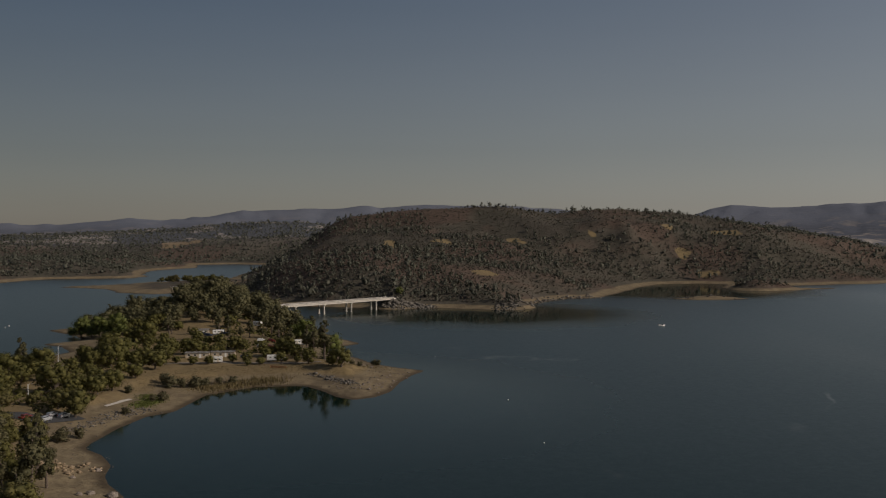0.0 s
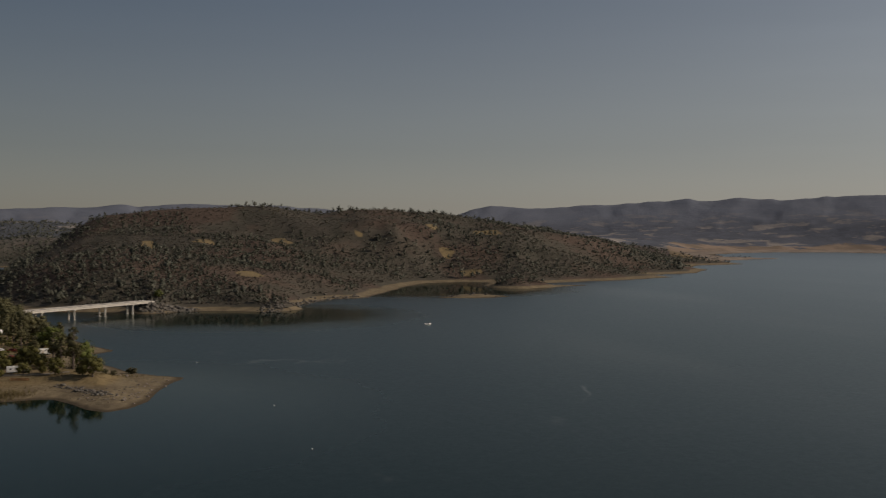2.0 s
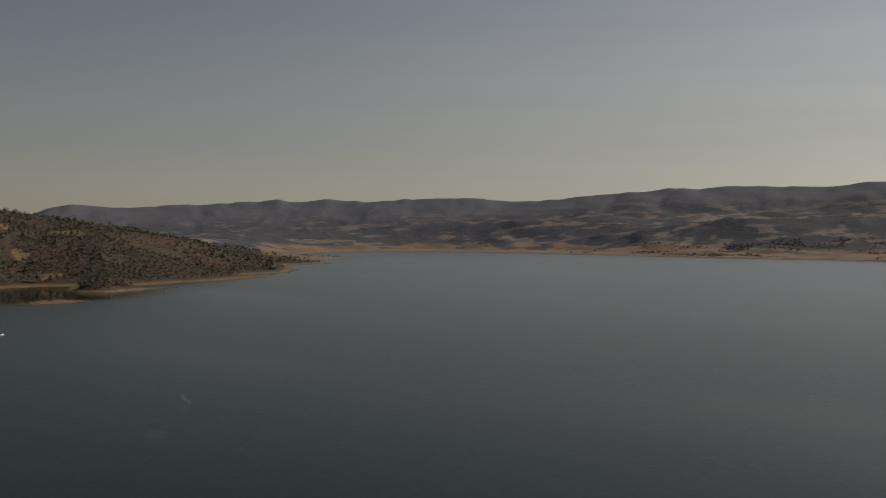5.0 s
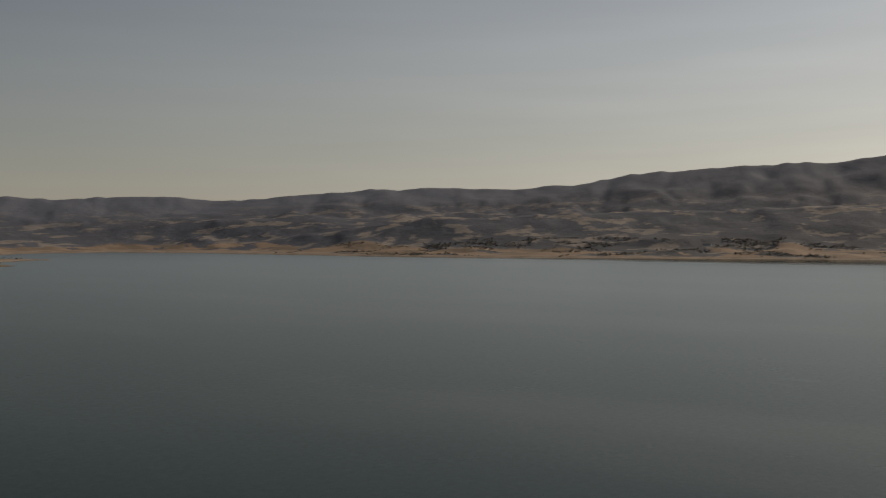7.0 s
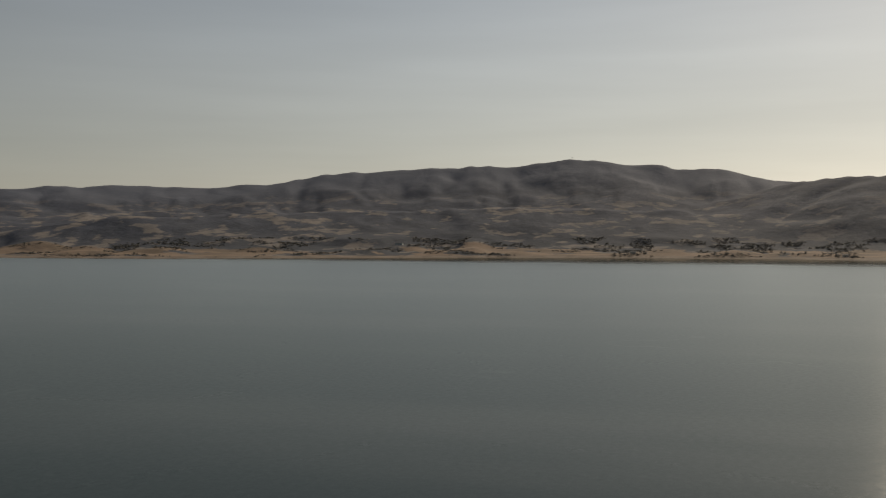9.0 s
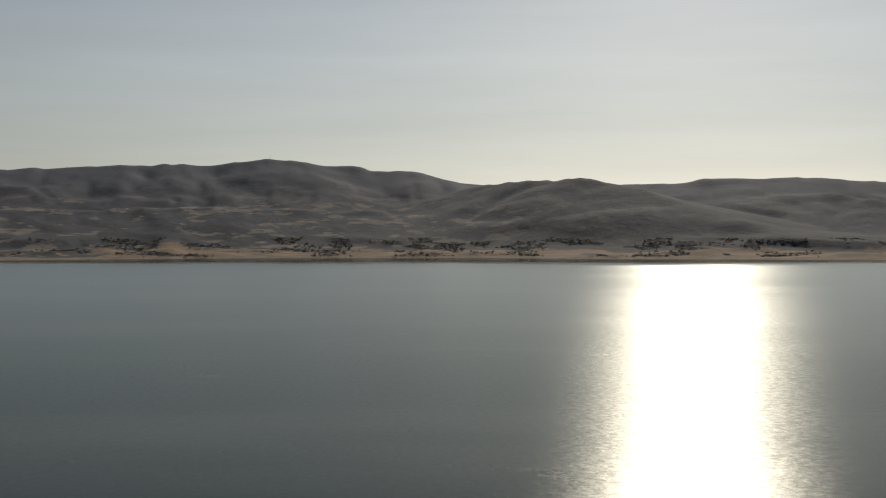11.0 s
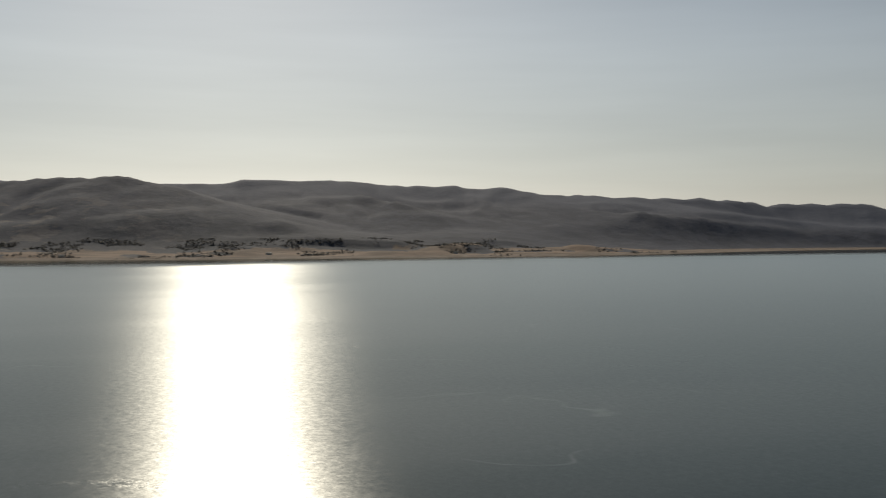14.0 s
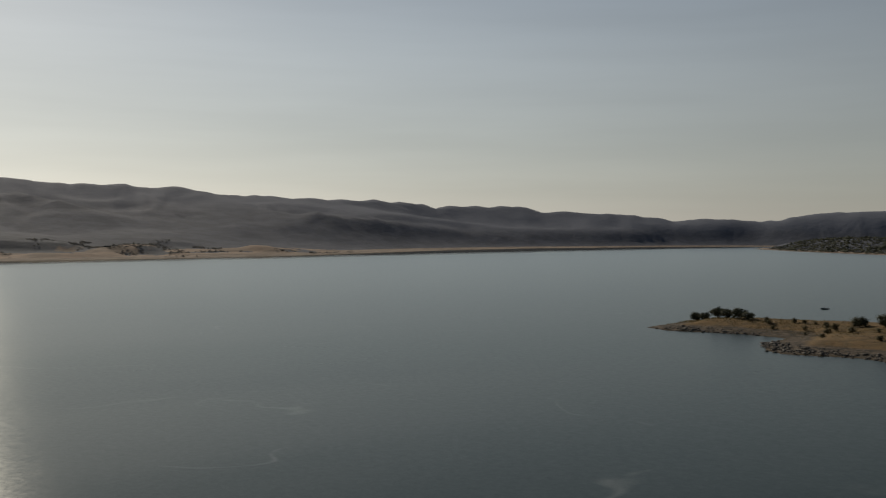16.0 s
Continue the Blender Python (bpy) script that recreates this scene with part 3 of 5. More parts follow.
def build_ground():
    """One sheet, finer near the flight and on the side of the lake."""
    seen = np.arange(-28, 164, 0.215)
    rest = np.arange(164, 332, 3.0)
    bearings = np.radians(np.concatenate([seen, rest]))
    radii = 90 * (4880 / 90) ** (np.arange(390) / 389)
    r, b = np.meshgrid(radii, bearings, indexing="ij")
    x, y = r * np.sin(b), r * np.cos(b) + 25
    z = height(x, y)
    nr, nb = r.shape
    i, j = np.meshgrid(np.arange(nr - 1), np.arange(nb), indexing="ij")
    k = (j + 1) % nb
    faces = np.stack([i * nb + j, i * nb + k, (i + 1) * nb + k, (i + 1) * nb + j], -1).reshape(-1, 4)[:, ::-1]
    verts = np.stack([x, y, z], -1).reshape(-1, 3)
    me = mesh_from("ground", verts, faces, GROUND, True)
    at = me.attributes.new("cover", "FLOAT", "POINT")
    at.data.foreach_set("value", cover(x, y, z).astype(np.float32).ravel())
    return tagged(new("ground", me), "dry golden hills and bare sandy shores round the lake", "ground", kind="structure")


def build_water():
    n = 96
    ring = [(4900 * math.cos(2 * math.pi * i / n), 4900 * math.sin(2 * math.pi * i / n), 0) for i in range(n)]
    bm = bmesh.new()
    bm.faces.new([bm.verts.new(p) for p in ring])
    me = bpy.data.meshes.new("water")
    bm.to_mesh(me)
    me.materials.append(WATER)
    return tagged(new("water", me), "calm dark teal lake water with faint ripples", "water", kind="structure")


build_ground()
build_water()


# ---- woods too many to count ----
def clump_forms(count, lumps, seed):
    """Rough rounded clumps of unit size, standing on their origin."""
    rnd = np.random.RandomState(seed)
    bm = bmesh.new()
    bmesh.ops.create_icosphere(bm, subdivisions=1, radius=1)
    base = np.array([v.co for v in bm.verts])
    tris = np.array([[v.index for v in f.verts] for f in bm.faces])
    forms = []
    for _ in range(count):
        vs, fs = [], []
        for k in range(lumps):
            s = 1.0 if k == 0 else rnd.uniform(0.45, 0.75)
            off = np.zeros(3) if k == 0 else np.array([rnd.uniform(-0.8, 0.8), rnd.uniform(-0.8, 0.8), rnd.uniform(-0.35, 0.45)])
            v = base * s * (1 + rnd.uniform(-0.32, 0.32, (len(base), 1))) + off + (0, 0, 0.75)
            fs.append(tris + len(base) * k)
            vs.append(v)
        forms.append((np.concatenate(vs), np.concatenate(fs)))
    return forms


def fuzzy_forms(count, lumps, sprays, seed):
    """Bushes of unit size: a small dark core and many leafy sprays round it."""
    rnd = np.random.RandomState(seed)
    core = np.array([(1, 0, 0), (-1, 0, 0), (0, 1, 0), (0, -1, 0), (0, 0, 1), (0, 0, -1)], float)
    sides = np.array([(0, 2, 4), (2, 1, 4), (1, 3, 4), (3, 0, 4), (2, 0, 5), (1, 2, 5), (3, 1, 5), (0, 3, 5)])
    forms = []
    for _ in range(count):
        vs, fs, n = [], [], 0
        for k in range(lumps):
            s = 1.0 if lumps == 1 else rnd.uniform(0.5, 0.8)
            off = np.zeros(3) if k == 0 else np.array([rnd.uniform(-0.6, 0.6), rnd.uniform(-0.6, 0.6), rnd.uniform(-0.2, 0.8)])
            off = off + (0, 0, 0.75)
            vs.append(core * s * 0.60 * rnd.uniform(0.7, 1.3, (6, 1)) + off)
            fs.append(sides + n)
            n += 6
            for _ in range(sprays):
                w = rnd.normal(size=3)
                w /= np.linalg.norm(w)
                w[2] = abs(w[2]) * 1.1 - 0.25
                p = off + w * s * rnd.uniform(0.45, 1.15)
                vs.append(p + rnd.normal(0, 0.30 * s, (3, 3)))
                fs.append(np.array([[n, n + 1, n + 2]]))
                n += 3
        v = np.concatenate(vs)
        forms.append((v, np.concatenate(fs), (v - (0, 0, 0.55)) * (1, 1, 1.2) + rnd.normal(0, 0.30, v.shape)))
    return forms


def scatter(name, label, material, places, sizes, tall, lumps, seed, sprays):
    rnd = np.random.RandomState(seed)
    forms = fuzzy_forms(14, lumps, sprays, seed)
    vs, fs, ns, n = [], [], [], 0
    for (x, y, z), s, t in zip(places, sizes, tall):
        v, f, w = forms[rnd.randint(len(forms))]
        a = rnd.uniform(0, 6.28)
        turn = np.array([(math.cos(a), math.sin(a), 0), (-math.sin(a), math.cos(a), 0), (0, 0, 1)])
        vs.append((v @ turn) * (s, s, s * t) + (x, y, z - 0.25 * s))
        ns.append(w @ turn)
        fs.append(f + n)
        n += len(v)
    me = mesh_from(name, np.concatenate(vs), np.concatenate(fs), material, True, np.concatenate(ns))
    return tagged(new(name, me), label, "woods", kind="stuff")


def sow(bearing, reach, spacing, seed, dense=1.0, low=4.2):
    """Places on a jittered field within bearings and distances, kept where the land bears scrub."""
    rnd = np.random.RandomState(seed)
    r = []
    d = reach[0]
    while d < reach[1]:
        step = spacing * (1 + 0.6 * (d - reach[0]) / reach[0])
        n = int(radians(bearing[1] - bearing[0]) * d / step)
        b = np.radians(np.linspace(bearing[0], bearing[1], n)) + rnd.uniform(-0.5, 0.5, n) * step / d
        r.append(np.stack([b, d + rnd.uniform(-0.5, 0.5, n) * step], -1))
        d += step
    r = np.concatenate(r)
    x, y = r[:, 1] * np.sin(r[:, 0]), r[:, 1] * np.cos(r[:, 0])
    z = height(x, y)
    keep = (z > low) & (rnd.rand(len(x)) < dense * np.maximum(cover(x, y, z), 0.12 * (dense > 1)))
    return np.stack([x, y, z], -1)[keep], rnd


places, rnd = sow((-14, 27), (790, 1560), 3.4, 11)
scatter("hill_scrub", "dense low grey-brown chaparral covering the hill", CHAPARRAL, places, rnd.gamma(6, 0.18, len(places)), rnd.uniform(0.5, 0.9, len(places)), 1, 3, 9)
# belts of trees in the folds, and single ones on the open brush
places, rnd = sow((-15, 27), (790, 1560), 5.4, 14, 0.95)
where = fractal(places[:, 0], places[:, 1], 150, 4, 2) + 0.12 * smooth(places[:, 2], 40, 8) + 0.05 * smooth(places[:, 2], 70, 95)
where = where + 0.07 * (np.hypot(places[:, 0], places[:, 1]) < 1030)
places = places[(where > 0.51) | (rnd.rand(len(places)) < 0.05)]
scatter("hillside_trees", "grey-green oaks and pines in the folds of the hill", HILL_LEAVES, places, rnd.gamma(7, 0.29, len(places)), rnd.uniform(1.0, 1.9, len(places)), 2, 8, 11)
places, rnd = sow((-26, 34), (1300, 2700), 6.3, 12, 0.95)
places = places[(np.hypot(places[:, 0], places[:, 1]) > 1560) | (places[:, 0] < -0.2 * places[:, 1])]
scatter("lakeside_woods", "grey-green woods on the hills behind the lake", HILL_LEAVES, places, rnd.gamma(6, 0.40, len(places)), rnd.uniform(0.7, 1.3, len(places)), 1, 4, 8)
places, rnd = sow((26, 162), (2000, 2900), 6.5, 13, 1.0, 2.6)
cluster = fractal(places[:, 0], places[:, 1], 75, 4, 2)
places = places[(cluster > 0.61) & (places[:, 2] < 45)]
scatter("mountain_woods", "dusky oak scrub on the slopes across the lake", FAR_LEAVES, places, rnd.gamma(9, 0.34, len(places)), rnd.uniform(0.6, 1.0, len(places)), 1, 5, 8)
places, rnd = sow((149, 163), (2880, 3700), 9.0, 16, 1.0, 0.6)
places = places[inland(places[:, 0], places[:, 1], FAR_ISLE) > 3]
scatter("isle_woods", "dark woods on the low headland far down the lake", POINT_OAK, places, rnd.gamma(9, 0.50, len(places)), rnd.uniform(0.7, 1.0, len(places)), 1, 9, 8)
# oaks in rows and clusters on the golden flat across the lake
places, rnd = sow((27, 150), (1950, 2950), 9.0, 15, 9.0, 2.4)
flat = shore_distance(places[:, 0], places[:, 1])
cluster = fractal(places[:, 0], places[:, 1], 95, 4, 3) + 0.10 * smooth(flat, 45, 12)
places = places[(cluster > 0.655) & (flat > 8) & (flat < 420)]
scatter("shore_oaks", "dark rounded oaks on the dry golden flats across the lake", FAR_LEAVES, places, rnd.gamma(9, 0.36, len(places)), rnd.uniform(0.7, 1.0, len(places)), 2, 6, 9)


# ---- helpers for things ----
def part(name, bm, material, parent, label=""):
    me = bpy.data.meshes.new(name)
    bm.to_mesh(me)
    bm.free()
    me.materials.append(material)
    ob = new(name, me)
    ob.parent = parent
    return tagged(ob, label)


def thing(name, m, label, category, group=""):
    ob = new(name)
    ob.matrix_world = m
    return tagged(ob, label, category, group)


def box(bm, x0, x1, y0, y1, z0, z1, bevel=0.0, taper=0.0):
    """Adds a box, its top drawn in by taper, with rounded edges."""
    vs = [bm.verts.new(p) for p in ((x0, y0, z0), (x1, y0, z0), (x1, y1, z0), (x0, y1, z0), (x0 + taper, y0 + taper * 0.5, z1), (x1 - taper, y0 + taper * 0.5, z1), (x1 - taper, y1 - taper * 0.5, z1), (x0 + taper, y1 - taper * 0.5, z1))]
    fs = [bm.faces.new([vs[i] for i in q]) for q in ((3, 2, 1, 0), (4, 5, 6, 7), (0, 1, 5, 4), (1, 2, 6, 5), (2, 3, 7, 6), (3, 0, 4, 7))]
    if bevel:
        bmesh.ops.bevel(bm, geom=list({e for f in fs for e in f.edges}), offset=bevel, segments=2, affect="EDGES")
    return bm


def boxed(*args, **kw):
    return box(bmesh.new(), *args, **kw)


def tube(bm, points, radii, sides=7):
    """A tapered tube through points."""
    rings = []
    for i, p in enumerate(points):
        p = Vector(p)
        way = (Vector(points[min(i + 1, len(points) - 1)]) - Vector(points[max(i - 1, 0)])).normalized()
        side = way.cross(Vector((0.31, 0.2, 0.93)) if abs(way.z) < 0.9 else Vector((1, 0, 0))).normalized()
        up = way.cross(side)
        rings.append([bm.verts.new(p + radii[i] * (math.cos(2 * math.pi * k / sides) * side + math.sin(2 * math.pi * k / sides) * up)) for k in range(sides)])
    for a, b in zip(rings, rings[1:]):
        for k in range(sides):
            bm.faces.new((a[k], a[(k + 1) % sides], b[(k + 1) % sides], b[k]))
    bm.faces.new(rings[0])
    bm.faces.new(rings[-1][::-1])
    return bm


def disc(x, y, z, radius, width, sides=14):
    """A wheel lying across the y axis."""
    return tube(bmesh.new(), [(x, y - width / 2, z), (x, y + width / 2, z)], [radius, radius], sides)


def stand(x, y, sink=0.1):
    return float(height(np.array([float(x)]), np.array([float(y)]))[0]) - sink


# ---- trees ----
def leaf_cloud(lobes, leaves, size, rnd, flat=0.75):
    """A crown of many small leaf sprays about the lobes (centre, radius), with a rough inner mass."""
    vs, fs, ns, n = [], [], [], 0
    middle = np.mean([c for c, _ in lobes], axis=0)
    core_v, core_f = clump_forms(1, 1, int(rnd.randint(1e6)))[0]
    for centre, radius in lobes:
        core = (core_v - (0, 0, 0.75)) * radius * (0.58, 0.58, 0.5) + centre
        vs.append(core)
        ns.append(core - np.array(centre))
        fs.extend((f + n).tolist() for f in core_f)
        n += len(core)
        ways = rnd.normal(size=(leaves, 3))
        ways /= np.linalg.norm(ways, axis=1)[:, None]
        middles = np.array(centre) + ways * (1, 1, flat) * radius * rnd.uniform(0.72, 1.22, (leaves, 1))
        for p, w in zip(middles, ways):
            a = np.cross(w, rnd.normal(size=3))
            a /= np.linalg.norm(a) + 1e-6
            b = np.cross(w, a) + 0.6 * rnd.normal(size=3)
            b /= np.linalg.norm(b) + 1e-6
            s = size * rnd.uniform(0.6, 1.4)
            vs.append(np.array([p + a * s, p + b * s * 0.8, p - a * s * 0.9, p - b * s * 0.7]))
            out = p - middle
            ns.append(np.tile(0.6 * w + 1.0 * out / (np.linalg.norm(out) + 1e-6) + rnd.normal(0, 0.25, 3), (4, 1)))
            fs.append([n, n + 1, n + 2])
            fs.append([n, n + 2, n + 3])
            n += 4
    return np.concatenate(vs), np.array(fs), np.concatenate(ns)


def make_tree(name, label, kind, tall, wide, material, seed, category="tree", group=""):
    """A tree with a tapered trunk, limbs and a loose crown. kind: oak, pine, willow or bush."""
    rnd = np.random.RandomState(seed)
    root = thing(name, Matrix(), label, category, group)
    bm, lobes = bmesh.new(), []
    thick = 0.035 * tall + 0.05
    if kind == "pine":
        lean = rnd.uniform(-0.05, 0.05, 2) * tall
        spine = [(lean[0] * k * k, lean[1] * k * k, tall * 0.95 * k - 0.3) for k in (0, 0.3, 0.6, 0.85, 1.0)]
        tube(bm, spine, [thick, thick * 0.8, thick * 0.5, thick * 0.3, thick * 0.12])
        for k in np.linspace(0.32, 0.97, 9):
            spread = wide * 0.5 * (1.05 - k) ** 0.6 * rnd.uniform(0.6, 1.1)
            for _ in range(3 if k < 0.8 else 1):
                a = rnd.uniform(0, 6.28)
                tip = (lean[0] * k * k + math.cos(a) * spread * 0.7, lean[1] * k * k + math.sin(a) * spread * 0.7, tall * k + 0.05 * tall)
                tube(bm, [(lean[0] * k * k, lean[1] * k * k, tall * k * 0.93), tip], [thick * 0.25, 0.03], 5)
                lobes.append((tip, max(0.10 * wide, spread * rnd.uniform(0.38, 0.6))))
        leaves, size = 26 if tall < 9.5 else 44, 0.038 * wide + 0.05
    else:
        fork = tall * (0.12 if kind == "bush" else rnd.uniform(0.13, 0.20))
        tube(bm, [(0, 0, -0.3), (rnd.uniform(-0.2, 0.2), rnd.uniform(-0.2, 0.2), fork * 0.6), (0, 0, fork)], [thick * 1.25, thick, thick * 0.85])
        count = {"oak": 15, "willow": 14, "bush": 9}[kind]
        for i in range(count):
            a, k = 2.4 * i + rnd.uniform(-0.4, 0.4), (i + 0.5) / count
            out = wide * 0.5 * (0.30 + 0.52 * math.sin(math.pi * (0.12 + 0.80 * k))) * rnd.uniform(0.6, 1.1)
            tip = (math.cos(a) * out * 0.85, math.sin(a) * out * 0.85, fork + (tall - fork) * (0.10 + 0.74 * k) + rnd.uniform(-0.06, 0.06) * tall)
            tube(bm, [(0, 0, fork * 0.9), (tip[0] * 0.5, tip[1] * 0.5, (fork + tip[2]) * 0.52), tip], [thick * 0.5, thick * 0.3, 0.04], 5)
            lobes.append((tip, wide * rnd.uniform(0.16, 0.25)))
        lobes.append(((0, 0, fork + (tall - fork) * 0.5), wide * 0.26))
        leaves, size = 84, 0.019 * wide + 0.07
    part("trunk", bm, BARK, root)
    v, f, w = leaf_cloud(lobes, leaves, size, rnd)
    me = mesh_from("crown", v, f, material, True, w)
    crown = new("crown", me)
    crown.parent = root
    return root


class Grove:
    """A few built trees of one kind, from which the others are copied."""

    def __init__(self, *forms):
        self.forms, self.used = forms, [False] * len(forms)

    def plant(self, x, y, scale=1.0, turn=0.0, which=0, z=None):
        i = which % len(self.forms)
        m = pose(x, y, stand(x, y, 0.15) if z is None else z - 0.15, 0, 0, turn) @ Matrix.Diagonal((scale, scale, scale * (0.92 + 0.16 * ((which * 7) % 5) / 4), 1))
        if self.used[i]:
            return copy_thing(self.forms[i], m)
        self.used[i] = True
        self.forms[i].matrix_basis = m
        return self.forms[i]


WOOD = "trees of the camp"
OAKS = Grove(*[make_tree("oak_tree", "dusty dark green oak tree with a broad uneven crown", "oak", t, w, OAK, 20 + i, "tree", WOOD) for i, (t, w) in enumerate(((7.5, 9.5), (8.5, 9.0), (6.5, 8.5), (9.0, 10.5)))])
PINES = Grove(*[make_tree("grey_pine", "grey-green pine with a thin, see-through crown", "pine", t, w, PINE, 30 + i, "tree", "pines of the camp") for i, (t, w) in enumerate(((12, 7.0), (10.5, 6.5), (11.5, 8.0)))])
BLUE_OAKS = Grove(*[make_tree("blue_oak", "grey-green oak on the wooded knoll of the camp", "oak", t, w, PINE, 80 + i, "tree", "oaks on the knoll") for i, (t, w) in enumerate(((8.0, 9.0), (7.0, 8.5), (9.0, 9.5)))])
WILLOWS = Grove(*[make_tree("willow_tree", "bright yellow-green willow in full leaf by the shore", "willow", t, w, BRIGHT, 40 + i, "tree", "willows by the shore") for i, (t, w) in enumerate(((7.0, 8.0), (8.0, 7.5)))])
BUSHES = Grove(*[make_tree("shrub", "low grey-green shrub on dry ground", "bush", t, w, SAGE, 50 + i, "shrub", "shrubs by the shore") for i, (t, w) in enumerate(((2.6, 3.6), (3.2, 3.4)))])
CREST = Grove(*[make_tree("crest_pine", "small dark pine standing on the crest of the hill", "pine", t, w, PINE, 60 + i, "tree", "pines on the crest") for i, (t, w) in enumerate(((8.0, 4.6), (6.5, 4.5), (9.0, 5.2)))])
YOUNG = Grove(make_tree("shore_oak", "round dark oak on the low golden point", "oak", 6.2, 10.0, POINT_OAK, 71, "tree", "oaks on the point"), make_tree("shore_oak", "round dark oak on the low golden point", "oak", 5.6, 8.5, POINT_OAK, 72, "tree", "oaks on the point"))

CLEARINGS = [(-122, 724, 20), (-108, 702, 15), (-140, 735, 10), (-100, 458, 13), (-80, 448, 11), (-117, 457, 11), (-130, 556, 15), (-84, 537, 10), (-94, 514, 8), (-113, 606, 7), (-60, 455, 15), (-45, 440, 18), (-133, 318, 12), (-146, 326, 9), (-150, 352, 5), (-128, 304, 6), (-166, 426, 8), (-118, 590, 8), (-165, 560, 9), (-150, 500, 8), (-76, 500, 9), (-128, 436, 9), (-112, 440, 10), (-95, 440, 12), (-143, 590, 10), (-205, 600, 9), (-185, 640, 9), (-60, 520, 20)]


def plant_camp():
    rnd = np.random.RandomState(77)
    grid = np.array([(x, y) for y in np.arange(215, 830, 8.7) for x in np.arange(-300, -30, 8.7)])
    grid += rnd.uniform(-3.9, 3.9, grid.shape)
    x, y = grid[:, 0], grid[:, 1]
    d = inland(x, y, PENINSULA)
    z = height(x, y)
    lean = smooth(fractal(x, y, 40, 2, 0), 0.2, 0.5)
    edge = np.where((y > 330) & (x > -125) & (y < 470), 42, np.where(y < 330, 12, 9))
    keep = (d > edge) & (x > -0.50 * y - 12) & (z > 1.6) & ((x > -172) | (y < 440) | (y > 578))
    for cx, cy, cr in CLEARINGS:
        keep &= np.hypot(x - cx, y - cy) > cr
    keep &= rnd.rand(len(x)) < np.where((y > 455) & (y < 625) & (x > -170), np.where(x > -125, 0.36, 0.40), np.where((x > -105) & (y > 455), 0.74, np.where((y > 640) & (x < -0.275 * y), 0.18, np.where(y < 455, 0.64, np.where(y > 600, 0.98, 0.80))))) * (0.85 + 0.15 * lean)
    for i in np.nonzero(keep)[0]:
        k, turn = int(rnd.randint(1000)), float(rnd.uniform(0, 360))
        scale = float(rnd.uniform(0.65, 1.35)) * (0.85 if 455 < y[i] < 600 and x[i] > -150 else 1.0 if y[i] > 600 or y[i] < 330 else 1.10)
        grey = value_noise(x[i:i + 1], y[i:i + 1], 55, 2)[0]
        if y[i] > 600:
            BLUE_OAKS.plant(x[i], y[i], scale * 1.05, turn, k, z[i])
        elif grey > 0.66:
            PINES.plant(x[i], y[i], scale * 0.95, turn, k, z[i])
        else:
            OAKS.plant(x[i], y[i], scale, turn, k, z[i])
    return int(keep.sum())


plant_camp()
# oaks at the root of the sand spit
rnd = np.random.RandomState(31)
for i in range(48):
    x, y = polar(float(rnd.uniform(-16.4, -12.4)), float(rnd.uniform(1215, 1300)))
    OAKS.plant(x, y, float(rnd.uniform(0.7, 1.1)), 47.0 * i, i)
# small oaks along the edge of the sand
for i, (x, y, s) in enumerate(((-134, 436, 0.7), (-128, 441, 0.6), (-121, 443, 0.7), (-113, 440, 0.55), (-106, 442, 0.7), (-88, 439, 0.6), (-83, 443, 0.75), (-74, 446, 0.65), (-67, 449, 0.6))):
    OAKS.plant(x, y, s, 61 * i, i)
# single trees that stand out
for x, y, s, k in ((-105, 240, 1.3, 2), (-111, 236, 1.2, 1), (-101, 233, 1.0, 0), (-113, 246, 1.1, 3), (-118, 286, 0.75, 0), (-123, 291, 0.8, 1), (-130, 282, 0.9, 2), (-45, 433, 1.15, 3), (-61, 442, 1.25, 1), (-50, 438, 0.8, 0), (-90, 446, 0.9, 1), (-97, 449, 0.8, 2), (-70, 462, 1.2, 1), (-76, 470, 1.3, 3)):
    OAKS.plant(x, y, s, 40 * k, k)
for x, y, s, k in ((-56, 460, 1.3, 0), (-218, 640, 0.9, 1), (-62, 468, 1.25, 1), (-82, 520, 1.1, 2), (-70, 500, 1.0, 0)):
    PINES.plant(x, y, s, 70 * k, k)
for i, (x, y, s) in enumerate(((-38, 838, 1.1), (-54, 474, 1.7), (-227, 598, 0.9), (-219, 590, 1.0), (-212, 588, 1.05), (-205, 582, 1.1), (-198, 576, 1.0), (-192, 574, 1.05), (-186, 566, 0.95), (-224, 607, 0.85), (-85, 560, 1.15), (-78, 552, 1.0))):
    WILLOWS.plant(x, y, s, 50 * i, i)
for i, (x, y, s) in enumerate(((-33, 466, 1.2), (-31, 465, 1.0), (-38, 446, 0.8), (-42, 450, 0.9), (-110, 392, 1.7), (-106, 394, 1.5), (-101, 396, 1.6), (-114, 398, 1.4), (-105, 366, 1.3), (-108, 362, 1.0), (-98, 400, 1.3), (-93, 404, 1.1), (-88, 408, 1.0), (-120, 372, 1.2), (-111, 341, 0.9), (-113, 302, 1.3), (-116, 295, 1.5), (-108, 268, 1.1))):
    BUSHES.plant(x, y, s, 70 * i, i)
for i, (x, y, s) in enumerate(((368, -570, 1.2), (358, -566, 1.25), (345, -560, 1.35), (336, -556, 1.3), (325, -552, 1.35), (316, -549, 1.15), (237, -534, 1.35), (220, -530, 1.5), (203, -524, 1.4))):
    YOUNG.plant(x, y, 0.85 * s, 66 * i, i)
